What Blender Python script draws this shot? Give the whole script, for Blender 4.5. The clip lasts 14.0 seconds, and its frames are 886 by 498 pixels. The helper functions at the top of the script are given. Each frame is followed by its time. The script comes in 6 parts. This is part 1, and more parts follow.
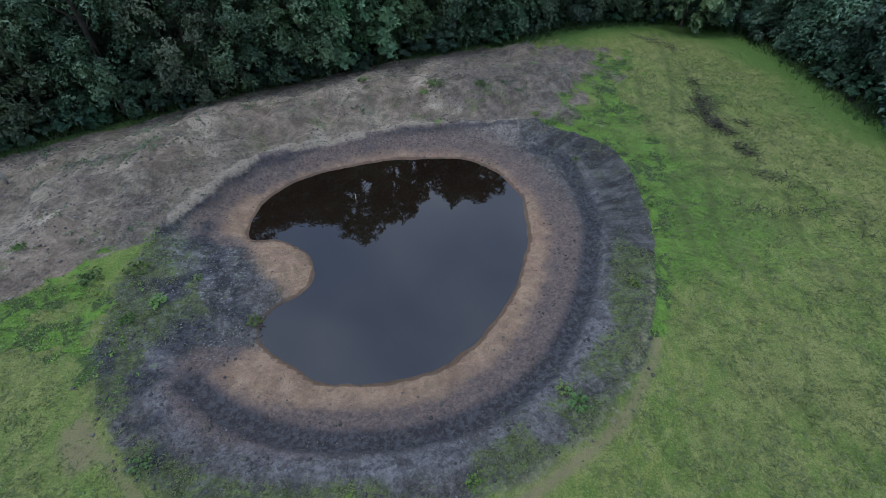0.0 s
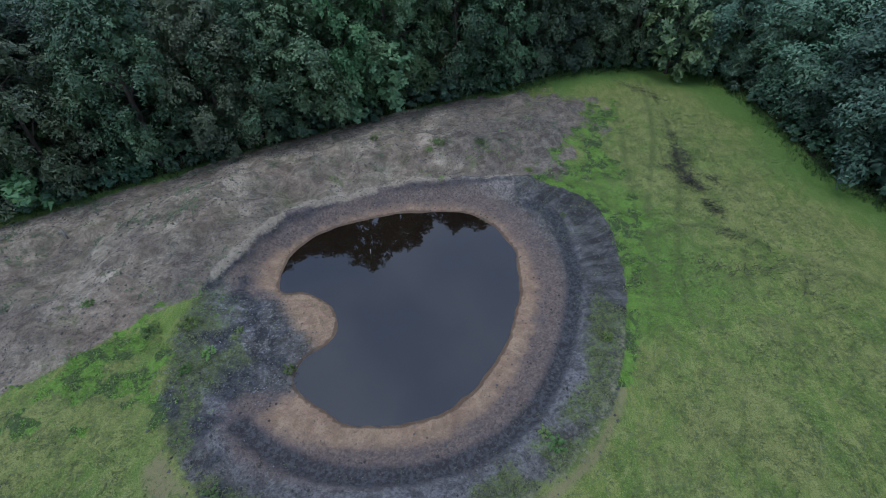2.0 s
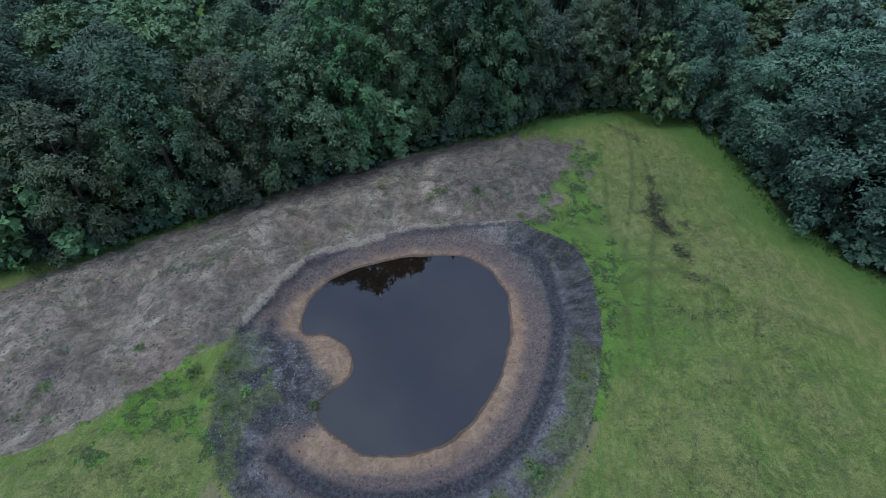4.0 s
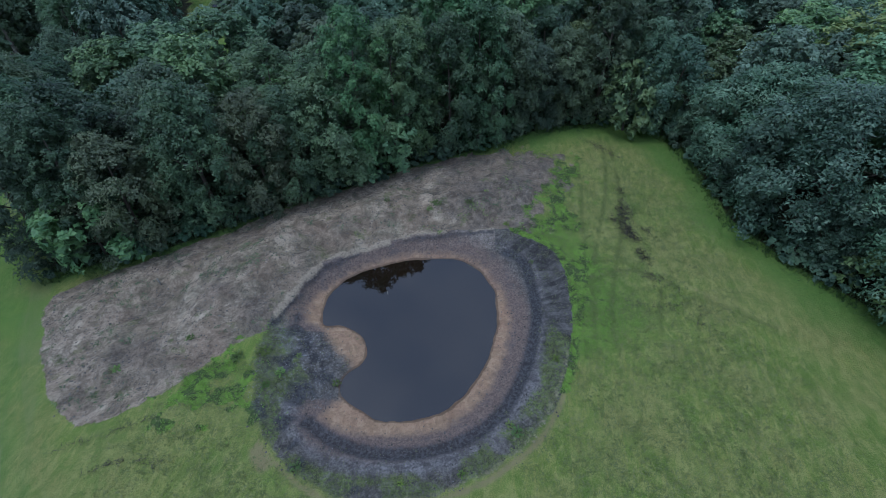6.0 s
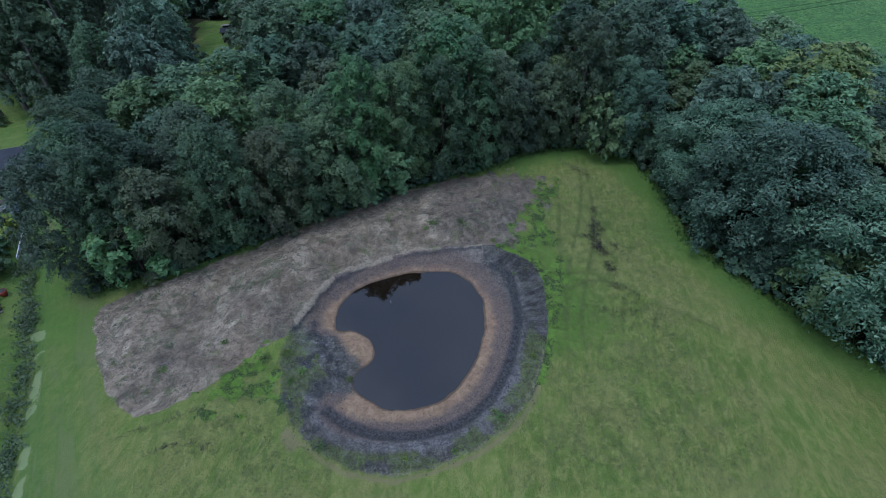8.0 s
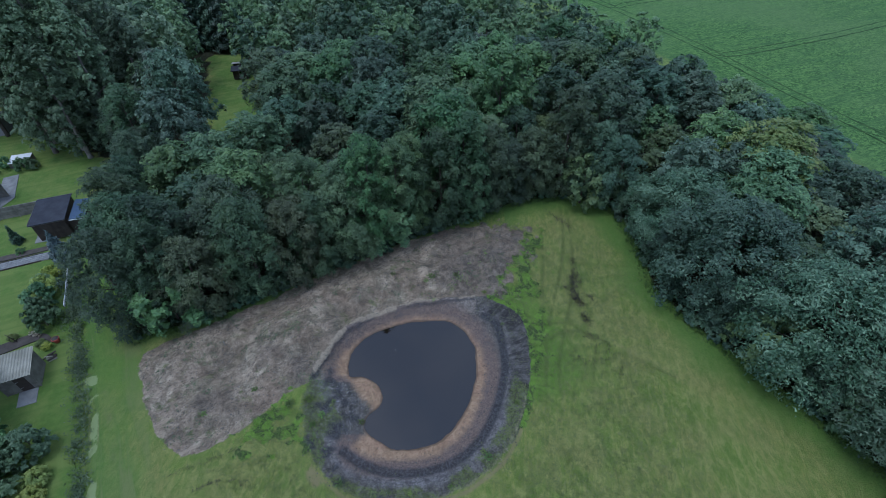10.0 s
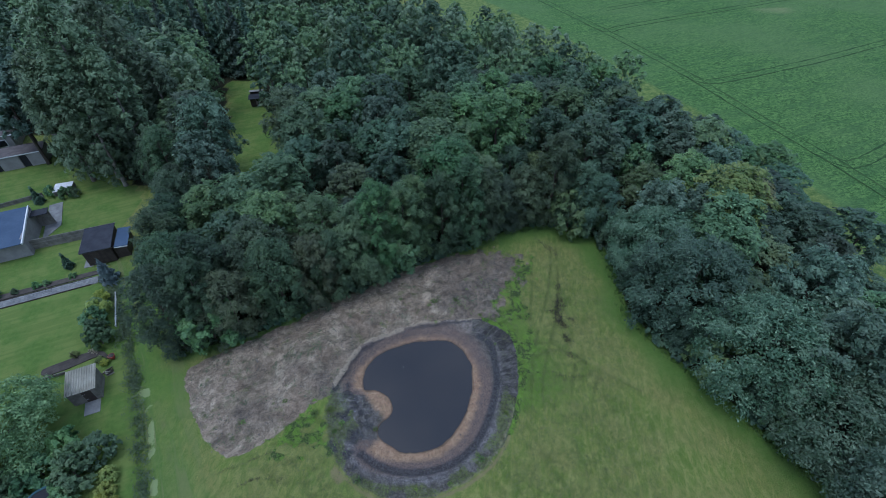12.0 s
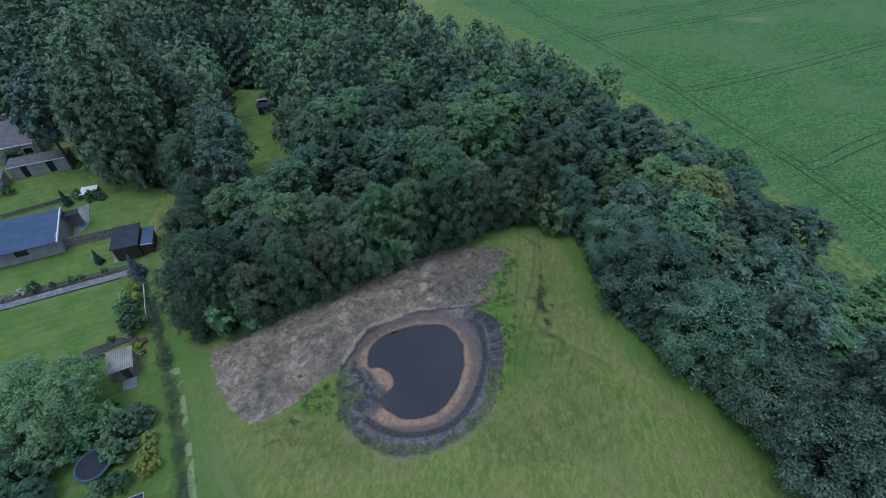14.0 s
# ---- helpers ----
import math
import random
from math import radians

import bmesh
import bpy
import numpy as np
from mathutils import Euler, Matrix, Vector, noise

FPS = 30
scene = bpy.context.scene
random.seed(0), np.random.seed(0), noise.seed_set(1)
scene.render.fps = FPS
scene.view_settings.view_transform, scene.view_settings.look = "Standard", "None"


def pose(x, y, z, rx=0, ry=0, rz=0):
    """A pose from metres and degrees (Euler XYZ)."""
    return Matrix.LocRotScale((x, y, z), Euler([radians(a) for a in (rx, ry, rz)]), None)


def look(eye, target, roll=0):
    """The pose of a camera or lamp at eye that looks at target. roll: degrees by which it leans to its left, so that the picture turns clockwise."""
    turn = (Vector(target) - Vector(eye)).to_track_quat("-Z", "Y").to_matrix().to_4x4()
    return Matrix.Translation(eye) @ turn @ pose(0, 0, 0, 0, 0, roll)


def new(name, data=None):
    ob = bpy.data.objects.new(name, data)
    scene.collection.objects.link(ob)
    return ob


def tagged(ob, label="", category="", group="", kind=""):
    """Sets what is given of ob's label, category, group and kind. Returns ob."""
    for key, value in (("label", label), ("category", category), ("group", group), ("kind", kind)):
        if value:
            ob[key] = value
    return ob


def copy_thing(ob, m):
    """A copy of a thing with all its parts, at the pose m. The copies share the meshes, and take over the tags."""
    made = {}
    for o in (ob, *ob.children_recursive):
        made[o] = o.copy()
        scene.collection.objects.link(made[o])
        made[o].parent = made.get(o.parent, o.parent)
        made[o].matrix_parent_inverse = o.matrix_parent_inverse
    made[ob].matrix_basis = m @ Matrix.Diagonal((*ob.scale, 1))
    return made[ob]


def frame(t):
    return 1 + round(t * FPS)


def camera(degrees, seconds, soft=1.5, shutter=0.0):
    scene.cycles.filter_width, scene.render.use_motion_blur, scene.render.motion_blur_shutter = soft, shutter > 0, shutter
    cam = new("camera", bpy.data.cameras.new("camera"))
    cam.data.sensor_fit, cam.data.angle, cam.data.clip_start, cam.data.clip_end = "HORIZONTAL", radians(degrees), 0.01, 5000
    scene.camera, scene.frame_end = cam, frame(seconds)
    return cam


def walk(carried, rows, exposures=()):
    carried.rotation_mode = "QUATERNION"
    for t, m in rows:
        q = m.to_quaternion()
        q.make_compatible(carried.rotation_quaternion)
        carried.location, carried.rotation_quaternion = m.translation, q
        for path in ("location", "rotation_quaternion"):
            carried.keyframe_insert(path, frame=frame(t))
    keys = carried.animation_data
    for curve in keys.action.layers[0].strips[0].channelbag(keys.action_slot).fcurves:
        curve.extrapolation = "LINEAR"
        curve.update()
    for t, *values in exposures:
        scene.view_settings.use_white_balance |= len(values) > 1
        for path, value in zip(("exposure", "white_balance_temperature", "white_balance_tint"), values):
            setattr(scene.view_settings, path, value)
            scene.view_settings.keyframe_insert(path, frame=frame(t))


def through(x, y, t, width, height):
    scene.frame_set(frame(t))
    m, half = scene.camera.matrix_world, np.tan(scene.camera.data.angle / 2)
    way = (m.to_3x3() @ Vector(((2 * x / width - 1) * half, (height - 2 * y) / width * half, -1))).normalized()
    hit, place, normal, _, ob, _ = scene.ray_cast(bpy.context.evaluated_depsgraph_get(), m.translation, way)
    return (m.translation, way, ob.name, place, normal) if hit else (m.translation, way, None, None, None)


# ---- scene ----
cam = camera(86.5, 14.0, soft=0.9)
PATH = [
    (0, (-0.072, 0.054, 10.523), (-0.106, 1.536, 9.18), -0.8),
    (0.5, (-0.107, 0.053, 11.379), (-0.142, 1.537, 10.039), -0.8),
    (1, (-0.146, -0.02, 12.244), (-0.182, 1.463, 10.902), -0.8),
    (1.5, (-0.111, -0.189, 13.109), (-0.15, 1.294, 11.768), -0.9),
    (2, (-0.124, -0.529, 14.018), (-0.164, 0.951, 12.673), -0.9),
    (2.5, (-0.112, -0.624, 14.944), (-0.155, 0.859, 13.603), -1.1),
    (3, (-0.131, -0.641, 15.9), (-0.171, 0.844, 14.56), -1.1),
    (3.2, (-0.124, -0.724, 16.245), (-0.165, 0.761, 14.906), -1.0),
    (5.3, (-0.059, -2.708, 20.151), (-0.096, -1.246, 18.786), -1.3),
    (5.5, (-0.024, -3.099, 20.467), (-0.057, -1.635, 19.105), -1.1),
    (6, (-0.04, -4.216, 21.148), (-0.067, -2.747, 19.79), -1.1),
    (6.5, (0.019, -5.397, 21.846), (-0.003, -3.925, 20.492), -1.3),
    (7, (0.023, -6.331, 22.731), (0.007, -4.859, 21.376), -1.1),
    (7.5, (-0.018, -6.87, 23.705), (-0.026, -5.393, 22.356), -1.1),
    (8, (0.057, -7.163, 25.026), (0.05, -5.686, 23.678), -1.1),
    (10.3, (-0.001, -7.795, 33.275), (0.009, -6.329, 31.916), -0.5),
    (10.5, (0.069, -7.791, 33.976), (0.076, -6.321, 32.619), -0.6),
    (11, (0.101, -8.173, 35.776), (0.105, -6.708, 34.415), -0.6),
    (11.5, (0.114, -9.082, 37.425), (0.115, -7.621, 36.059), -0.7),
    (12, (0.121, -10.225, 39.007), (0.121, -8.767, 37.637), -0.7),
    (12.5, (0.186, -11.417, 40.472), (0.185, -9.959, 39.102), -0.7),
    (13, (0.303, -12.599, 41.739), (0.304, -11.14, 40.37), -0.8),
    (13.5, (0.368, -13.843, 42.371), (0.372, -12.383, 41.005), -0.8),
    (14, (0.417, -15.28, 42.693), (0.429, -13.819, 41.327), -0.7),
]
walk(cam, [(t, look(eye, target, roll)) for t, eye, target, roll in PATH],
     exposures=((0.0, 0.43, 5600, 8), (6.5, 0.23, 5370, 8), (14.0, 0.13, 5420, 9)))

# ---- world and light: an overcast evening sky ----
world = bpy.data.worlds.new("overcast_sky")
scene.world = world
world.use_nodes = True
wt = world.node_tree
wt.nodes.clear()
w_out = wt.nodes.new("ShaderNodeOutputWorld")
w_bg = wt.nodes.new("ShaderNodeBackground")
w_sky = wt.nodes.new("ShaderNodeTexSky")
w_sky.sky_type = "NISHITA"
w_sky.sun_disc = False
w_sky.sun_elevation = radians(72)
w_sky.sun_rotation = radians(242)
w_gain = wt.nodes.new("ShaderNodeVectorMath")
w_gain.operation = "SCALE"
w_gain.inputs["Scale"].default_value = 0.10
w_cloud = wt.nodes.new("ShaderNodeTexNoise")
w_cloud.inputs["Scale"].default_value = 2.6
w_cloud.inputs["Detail"].default_value = 5.0
w_coord = wt.nodes.new("ShaderNodeTexCoord")
w_ramp = wt.nodes.new("ShaderNodeValToRGB")
w_ramp.color_ramp.elements[0].position = 0.38
w_ramp.color_ramp.elements[0].color = (0.54, 0.69, 0.99, 1)
w_ramp.color_ramp.elements[1].position = 0.66
w_ramp.color_ramp.elements[1].color = (1.04, 1.13, 1.34, 1)
w_mix = wt.nodes.new("ShaderNodeMix")
w_mix.data_type = "RGBA"
w_mix.inputs["Factor"].default_value = 0.85
wt.links.new(w_sky.outputs[0], w_gain.inputs[0])
wt.links.new(w_coord.outputs["Generated"], w_cloud.inputs["Vector"])
wt.links.new(w_cloud.outputs[0], w_ramp.inputs[0])
wt.links.new(w_gain.outputs[0], w_mix.inputs["A"])
wt.links.new(w_ramp.outputs[0], w_mix.inputs["B"])
w_axes = wt.nodes.new("ShaderNodeSeparateXYZ")
wt.links.new(w_coord.outputs["Generated"], w_axes.inputs[0])
w_lift = wt.nodes.new("ShaderNodeMapRange")
w_lift.inputs["To Min"].default_value = 0.42
w_lift.inputs["To Max"].default_value = 1.24
wt.links.new(w_axes.outputs["Z"], w_lift.inputs["Value"])
w_over = wt.nodes.new("ShaderNodeVectorMath")
w_over.operation = "SCALE"
wt.links.new(w_mix.outputs["Result"], w_over.inputs[0])
wt.links.new(w_lift.outputs[0], w_over.inputs["Scale"])
wt.links.new(w_over.outputs[0], w_bg.inputs["Color"])
w_bg.inputs["Strength"].default_value = 1.0
wt.links.new(w_bg.outputs[0], w_out.inputs[0])

sun = new("sun", bpy.data.lights.new("sun", "SUN"))
sun.data.energy = 1.02
sun.data.angle = radians(24)
sun.data.color = (1.0, 0.96, 0.9)
sun.matrix_world = look((-17, 5, 60), (0, 14, 0))


# ---- materials ----
class Tree:
    """A short hand for node trees."""

    def __init__(self, name):
        self.m = bpy.data.materials.new(name)
        self.m.use_nodes = True
        self.t = self.m.node_tree
        self.t.nodes.clear()
        self.out = self.t.nodes.new("ShaderNodeOutputMaterial")

    def put(self, socket, v):
        if isinstance(v, bpy.types.NodeSocket):
            self.t.links.new(v, socket)
        elif isinstance(v, tuple) and len(v) == 3 and socket.type == "RGBA":
            socket.default_value = (*v, 1)
        else:
            socket.default_value = v

    def node(self, kind, **inputs):
        n = self.t.nodes.new("ShaderNode" + kind)
        for key, v in inputs.items():
            self.put(n.inputs[key.replace("_", " ")], v)
        return n

    def coords(self):
        return self.node("TexCoord").outputs["Object"]

    def place(self):
        return self.node("NewGeometry").outputs["Position"]

    def noise(self, scale, detail=4.0, rough=0.55, vec=None, warp=0.0):
        n = self.node("TexNoise", Scale=scale, Detail=detail, Roughness=rough, Distortion=warp)
        self.put(n.inputs["Vector"], vec if vec is not None else self.place())
        return n.outputs[0]

    def stretched(self, degrees, sx, sy):
        n = self.node("Mapping")
        n.vector_type = "TEXTURE"
        n.inputs["Rotation"].default_value = (0, 0, radians(degrees))
        n.inputs["Scale"].default_value = (1 / sx, 1 / sy, 1)
        self.put(n.inputs["Vector"], self.place())
        return n.outputs[0]

    def math(self, op, a, b=0.0, clamp=False):
        n = self.node("Math")
        n.operation = op
        n.use_clamp = clamp
        self.put(n.inputs[0], a)
        self.put(n.inputs[1], b)
        return n.outputs[0]

    def span(self, v, lo, hi, a=0.0, b=1.0):
        n = self.node("MapRange", Value=v)
        n.interpolation_type = "SMOOTHSTEP"
        for i, x in zip(range(1, 5), (lo, hi, a, b)):
            self.put(n.inputs[i], x)
        return n.outputs[0]

    def mix(self, f, a, b, how="MIX"):
        n = self.node("Mix")
        n.data_type = "RGBA"
        n.blend_type = how
        self.put(n.inputs["Factor"], f)
        self.put(n.inputs["A"], a if not isinstance(a, tuple) else (*a, 1))
        self.put(n.inputs["B"], b if not isinstance(b, tuple) else (*b, 1))
        return n.outputs["Result"]

    def attr(self, name):
        n = self.node("Attribute")
        n.attribute_name = name
        return n.outputs["Fac"]

    def bump(self, height, strength=0.5, distance=0.02):
        return self.node("Bump", Height=height, Strength=strength, Distance=distance).outputs[0]

    def surface(self, color, rough=0.8, metal=0.0, bump=None, spec=0.4, through=0.0):
        p = self.node("BsdfPrincipled", Base_Color=color, Roughness=rough, Metallic=metal)
        p.inputs["Specular IOR Level"].default_value = spec
        if bump is not None:
            self.put(p.inputs["Normal"], bump)
        shader = p.outputs[0]
        if through:
            tr = self.node("BsdfTranslucent", Color=color)
            ms = self.node("MixShader", Fac=through)
            self.put(ms.inputs[1], shader)
            self.put(ms.inputs[2], tr.outputs[0])
            shader = ms.outputs[0]
        self.t.links.new(shader, self.out.inputs[0])
        return self.m


def leaf_material(name, low, mid, high, through=0.17, rough=0.5, fleck=0.9, patchy=0.55):
    """Leaves that differ a little from leaf to leaf, more from spray to spray and from plant to plant."""
    t = Tree(name)
    isle = t.node("NewGeometry").outputs["Random Per Island"]
    plant = t.node("ObjectInfo").outputs["Random"]
    spray = t.noise(1.5, 3.0, 0.6)
    c = t.mix(t.span(t.math("ADD", t.math("MULTIPLY", isle, 0.45), t.math("MULTIPLY", spray, 1.1)), 0.40, 1.12), low, mid)
    c = t.mix(t.span(isle, fleck, 1.0, 0.0, 0.8), c, high)
    c = t.mix(t.span(t.noise(0.6, 3.0, 0.55), 0.44, 0.68, 0.0, patchy), c, high)
    h = t.node("HueSaturation", Color=c)
    t.put(h.inputs["Hue"], t.span(plant, 0.0, 1.0, 0.478, 0.522))
    t.put(h.inputs["Saturation"], t.span(t.math("FRACT", t.math("MULTIPLY", plant, 3.7)), 0.0, 1.0, 0.84, 1.04))
    t.put(h.inputs["Value"], t.span(t.math("FRACT", t.math("MULTIPLY", plant, 7.31)), 0.0, 1.0, 0.70, 1.30))
    return t.surface(h.outputs[0], rough, through=through, spec=0.35)


def plain_material(name, a, b, scale=6.0, rough=0.75, metal=0.0, relief=0.01, spec=0.4):
    """A worn surface of two tones, with a fine grain on it."""
    t = Tree(name)
    big = t.noise(scale * 0.22, 3.0)
    fine = t.noise(scale * 5.0, 4.0)
    c = t.mix(t.span(big, 0.3, 0.7), a, b)
    c = t.mix(t.span(fine, 0.35, 0.75, 0.0, 0.35), c, tuple(x * 0.6 for x in a))
    pl = t.node("ObjectInfo").outputs["Random"]
    h = t.node("HueSaturation", Color=c)
    t.put(h.inputs["Value"], t.span(pl, 0.0, 1.0, 0.88, 1.12))
    return t.surface(h.outputs[0], rough, metal, t.bump(fine, 0.5, relief), spec)


def ground_material():
    t = Tree("ground_surface")
    fine = t.noise(16.0, 5.0, 0.65)
    mid = t.noise(2.6, 5.0, 0.6)
    broad = t.noise(0.32, 4.0, 0.55)
    clod = t.noise(6.5, 6.0, 0.7, warp=0.4)
    jag = t.math("SUBTRACT", t.math("ADD", t.math("MULTIPLY", t.noise(1.7, 6.0, 0.7), 0.75), t.math("MULTIPLY", t.noise(6.5, 4.0, 0.7), 0.6)), 0.675)

    def zone(name, lo=0.35, hi=0.65, shake=0.55):
        return t.span(t.math("ADD", t.attr(name), t.math("MULTIPLY", jag, shake)), lo, hi)

    # mown grass, lush new growth and rough meadow
    tuft = t.noise(20.0, 5.0, 0.75)
    grain = t.noise(55.0, 2.0, 0.7)
    clump = t.noise(5.5, 5.0, 0.7)
    comb = t.noise(1.0, 6.0, 0.7, t.stretched(-6, 2.6, 0.22), 1.2)
    comb2 = t.noise(1.0, 5.0, 0.65, t.stretched(24, 0.8, 0.16), 0.8)
    grass = t.mix(t.span(mid, 0.34, 0.66), (0.112, 0.162, 0.029), (0.160, 0.212, 0.042))
    grass = t.mix(t.span(comb, 0.46, 0.62, 0.0, 0.65), grass, (0.240, 0.240, 0.064))
    grass = t.mix(t.span(comb2, 0.48, 0.66, 0.0, 0.6), grass, (0.080, 0.130, 0.022))
    mown = t.noise(1.0, 4.0, 0.6, t.stretched(-16, 1.3, 0.10), 1.4)
    grass = t.mix(t.span(mown, 0.48, 0.66, 0.0, 0.26), grass, (0.220, 0.238, 0.060))
    grass = t.mix(t.span(mown, 0.32, 0.46, 0.22, 0.0), grass, (0.082, 0.122, 0.024))
    grass = t.mix(t.span(broad, 0.46, 0.68, 0.0, 0.6), grass, (0.192, 0.200, 0.066))
    grass = t.mix(t.span(t.noise(0.11, 3.0, 0.5), 0.46, 0.64, 0.0, 0.4), grass, (0.205, 0.206, 0.070))
    blotch = t.noise(0.24, 7.0, 0.68)
    grass = t.mix(t.span(blotch, 0.46, 0.62, 0.0, 0.6), grass, (0.210, 0.196, 0.066))
    grass = t.mix(t.span(blotch, 0.36, 0.46, 0.55, 0.0), grass, (0.088, 0.150, 0.024))
    patchy = t.noise(1.5, 6.0, 0.72, t.stretched(80, 0.7, 1.3), 0.6)
    grass = t.mix(t.span(patchy, 0.49, 0.60, 0.0, 0.6), grass, (0.262, 0.266, 0.086))
    grass = t.mix(t.span(patchy, 0.38, 0.47, 0.5, 0.0), grass, (0.086, 0.140, 0.024))
    grass = t.mix(t.span(clump, 0.52, 0.70, 0.0, 0.45), grass, (0.074, 0.114, 0.022))
    grass = t.mix(t.span(tuft, 0.50, 0.62, 0.0, 0.55), grass, (0.058, 0.092, 0.020))
    grass = t.mix(t.span(tuft, 0.38, 0.48, 0.7, 0.0), grass, (0.240, 0.262, 0.088))
    grass = t.mix(t.span(grain, 0.52, 0.66, 0.0, 0.45), grass, (0.048, 0.078, 0.016))
    grass = t.mix(t.math("MULTIPLY", zone("lime", 0.15, 0.9, 0.8), 0.75), grass, t.mix(t.span(tuft, 0.36, 0.62), (0.135, 0.240, 0.036), (0.070, 0.132, 0.018)))
    thatch = t.noise(1.6, 6.0, 0.78)
    grass = t.mix(t.span(thatch, 0.58, 0.72, 0.0, 0.4), grass, (0.225, 0.205, 0.092))
    grass = t.mix(t.math("MULTIPLY", zone("track", 0.25, 1.0, 1.1), 0.55), grass, (0.066, 0.084, 0.024))
    grass = t.mix(t.math("MULTIPLY", zone("worn"), 0.8), grass, (0.205, 0.165, 0.090))
    lush = t.mix(t.span(clod, 0.3, 0.7), (0.098, 0.172, 0.024), (0.156, 0.252, 0.042))
    lush = t.mix(t.span(fine, 0.5, 0.75, 0.0, 0.6), lush, (0.034, 0.082, 0.010))
    leafy = t.noise(1.25, 5.0, 0.62, warp=0.8)
    lush = t.mix(t.span(leafy, 0.47, 0.54, 0.0, 0.9), lush, t.mix(t.span(clod, 0.4, 0.6), (0.036, 0.048, 0.024), (0.062, 0.092, 0.026)))
    lawn = t.mix(t.span(mid, 0.3, 0.7), (0.084, 0.146, 0.029), (0.112, 0.180, 0.038))
    lawn = t.mix(t.span(t.noise(0.45, 4.0, 0.6), 0.38, 0.60, 0.0, 0.75), lawn, (0.162, 0.204, 0.054))
    lawn = t.mix(t.span(t.noise(1.0, 3.0, 0.5, t.stretched(24, 0.08, 1.6)), 0.46, 0.6, 0.0, 0.35), lawn, (0.072, 0.130, 0.024))
    # greener edge grass, darkened in colour for the shade of the trees
    grass = t.mix(t.math("MULTIPLY", zone("shade_grass", 0.2, 0.9, 0.5), 0.8), grass, t.mix(t.span(clump, 0.35, 0.65), (0.066, 0.138, 0.026), (0.098, 0.182, 0.034)))
    grass = t.mix(t.math("MULTIPLY", zone("strip", 0.2, 0.9, 0.6), 0.5), grass, t.mix(t.span(mid, 0.35, 0.65), (0.076, 0.142, 0.032), (0.110, 0.178, 0.042)))
    swath = t.noise(1.0, 4.0, 0.6, t.stretched(-59, 0.06, 0.75), 0.5)
    grass = t.mix(t.math("MULTIPLY", t.span(swath, 0.40, 0.60), t.math("MULTIPLY", t.attr("strip"), 0.75)), grass, t.mix(t.span(clump, 0.35, 0.65), (0.064, 0.128, 0.028), (0.088, 0.160, 0.036)))
    grass = t.mix(t.math("MULTIPLY", t.span(swath, 0.52, 0.61), t.math("MULTIPLY", t.attr("strip"), 0.5)), grass, (0.205, 0.196, 0.088))
    grass = t.mix(zone("lawn", 0.45, 0.55, 0.1), grass, lawn)
    crop_fine = t.noise(2.4, 6.0, 0.85, t.stretched(23, 0.75, 1.3), 0.5)
    crop = t.mix(t.span(crop_fine, 0.40, 0.61), (0.022, 0.066, 0.015), (0.126, 0.234, 0.060))
    drill = t.noise(1.0, 5.0, 0.7, t.stretched(23, 0.10, 0.9), 0.6)
    crop = t.mix(t.span(drill, 0.46, 0.62, 0.0, 0.55), crop, (0.040, 0.098, 0.030))
    crop = t.mix(t.span(t.noise(0.045, 4.0), 0.4, 0.7, 0.0, 0.55), crop, (0.100, 0.165, 0.056))
    grass = t.mix(zone("field"), grass, crop)
    grass = t.mix(t.math("MULTIPLY", t.math("MULTIPLY", zone("worn", 0.25, 0.6, 0.3), t.attr("field")), 0.6), grass, (0.230, 0.235, 0.110))
    rank = t.mix(t.span(t.noise(1.1, 6.0, 0.8), 0.38, 0.62), (0.062, 0.116, 0.026), (0.172, 0.216, 0.062))
    grass = t.mix(zone("weedy", 0.35, 0.75, 0.9), grass, rank)
    grass = t.mix(t.math("MULTIPLY", zone("straw", 0.40, 0.65, 0.9), 0.8), grass, (0.240, 0.290, 0.130))
    # dark wood floor, spread past the edge in place of the overhang's shade
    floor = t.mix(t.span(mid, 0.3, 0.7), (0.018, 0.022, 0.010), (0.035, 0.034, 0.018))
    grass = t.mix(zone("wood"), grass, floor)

    # bare subsoil spread in a broad bank, raked along its length
    crumb = t.noise(8.5, 7.0, 0.78, warp=0.6)
    lavish0 = t.noise(0.5, 4.0, 0.6)
    rake = t.noise(2.2, 8.0, 0.8, t.stretched(30, 0.95, 1.1), 0.9)
    lump = t.noise(0.34, 5.0, 0.58, t.stretched(28, 0.6, 1.15), 0.6)
    pale = t.mix(t.span(rake, 0.36, 0.64), (0.172, 0.142, 0.108), (0.385, 0.325, 0.250))
    dusty = t.noise(0.55, 5.0, 0.62, t.stretched(30, 0.55, 1.1), 1.0)
    pale = t.mix(t.span(lump, 0.49, 0.60, 0.0, 0.8), pale, t.mix(t.span(clod, 0.3, 0.7), (0.104, 0.088, 0.071), (0.196, 0.168, 0.132)))
    pale = t.mix(t.span(lump, 0.38, 0.47, 0.8, 0.0), pale, t.mix(t.span(clod, 0.3, 0.7), (0.300, 0.246, 0.184), (0.480, 0.404, 0.308)))
    pale = t.mix(t.span(dusty, 0.50, 0.60, 0.0, 0.65), pale, (0.140, 0.138, 0.096))
    pale = t.mix(t.span(broad, 0.50, 0.64, 0.0, 0.6), pale, (0.200, 0.146, 0.108))
    pale = t.mix(t.math("MULTIPLY", zone("chalk", 0.2, 0.8, 0.9), 0.75), pale, t.mix(t.span(rake, 0.38, 0.60), (0.240, 0.198, 0.154), (0.520, 0.446, 0.356)))
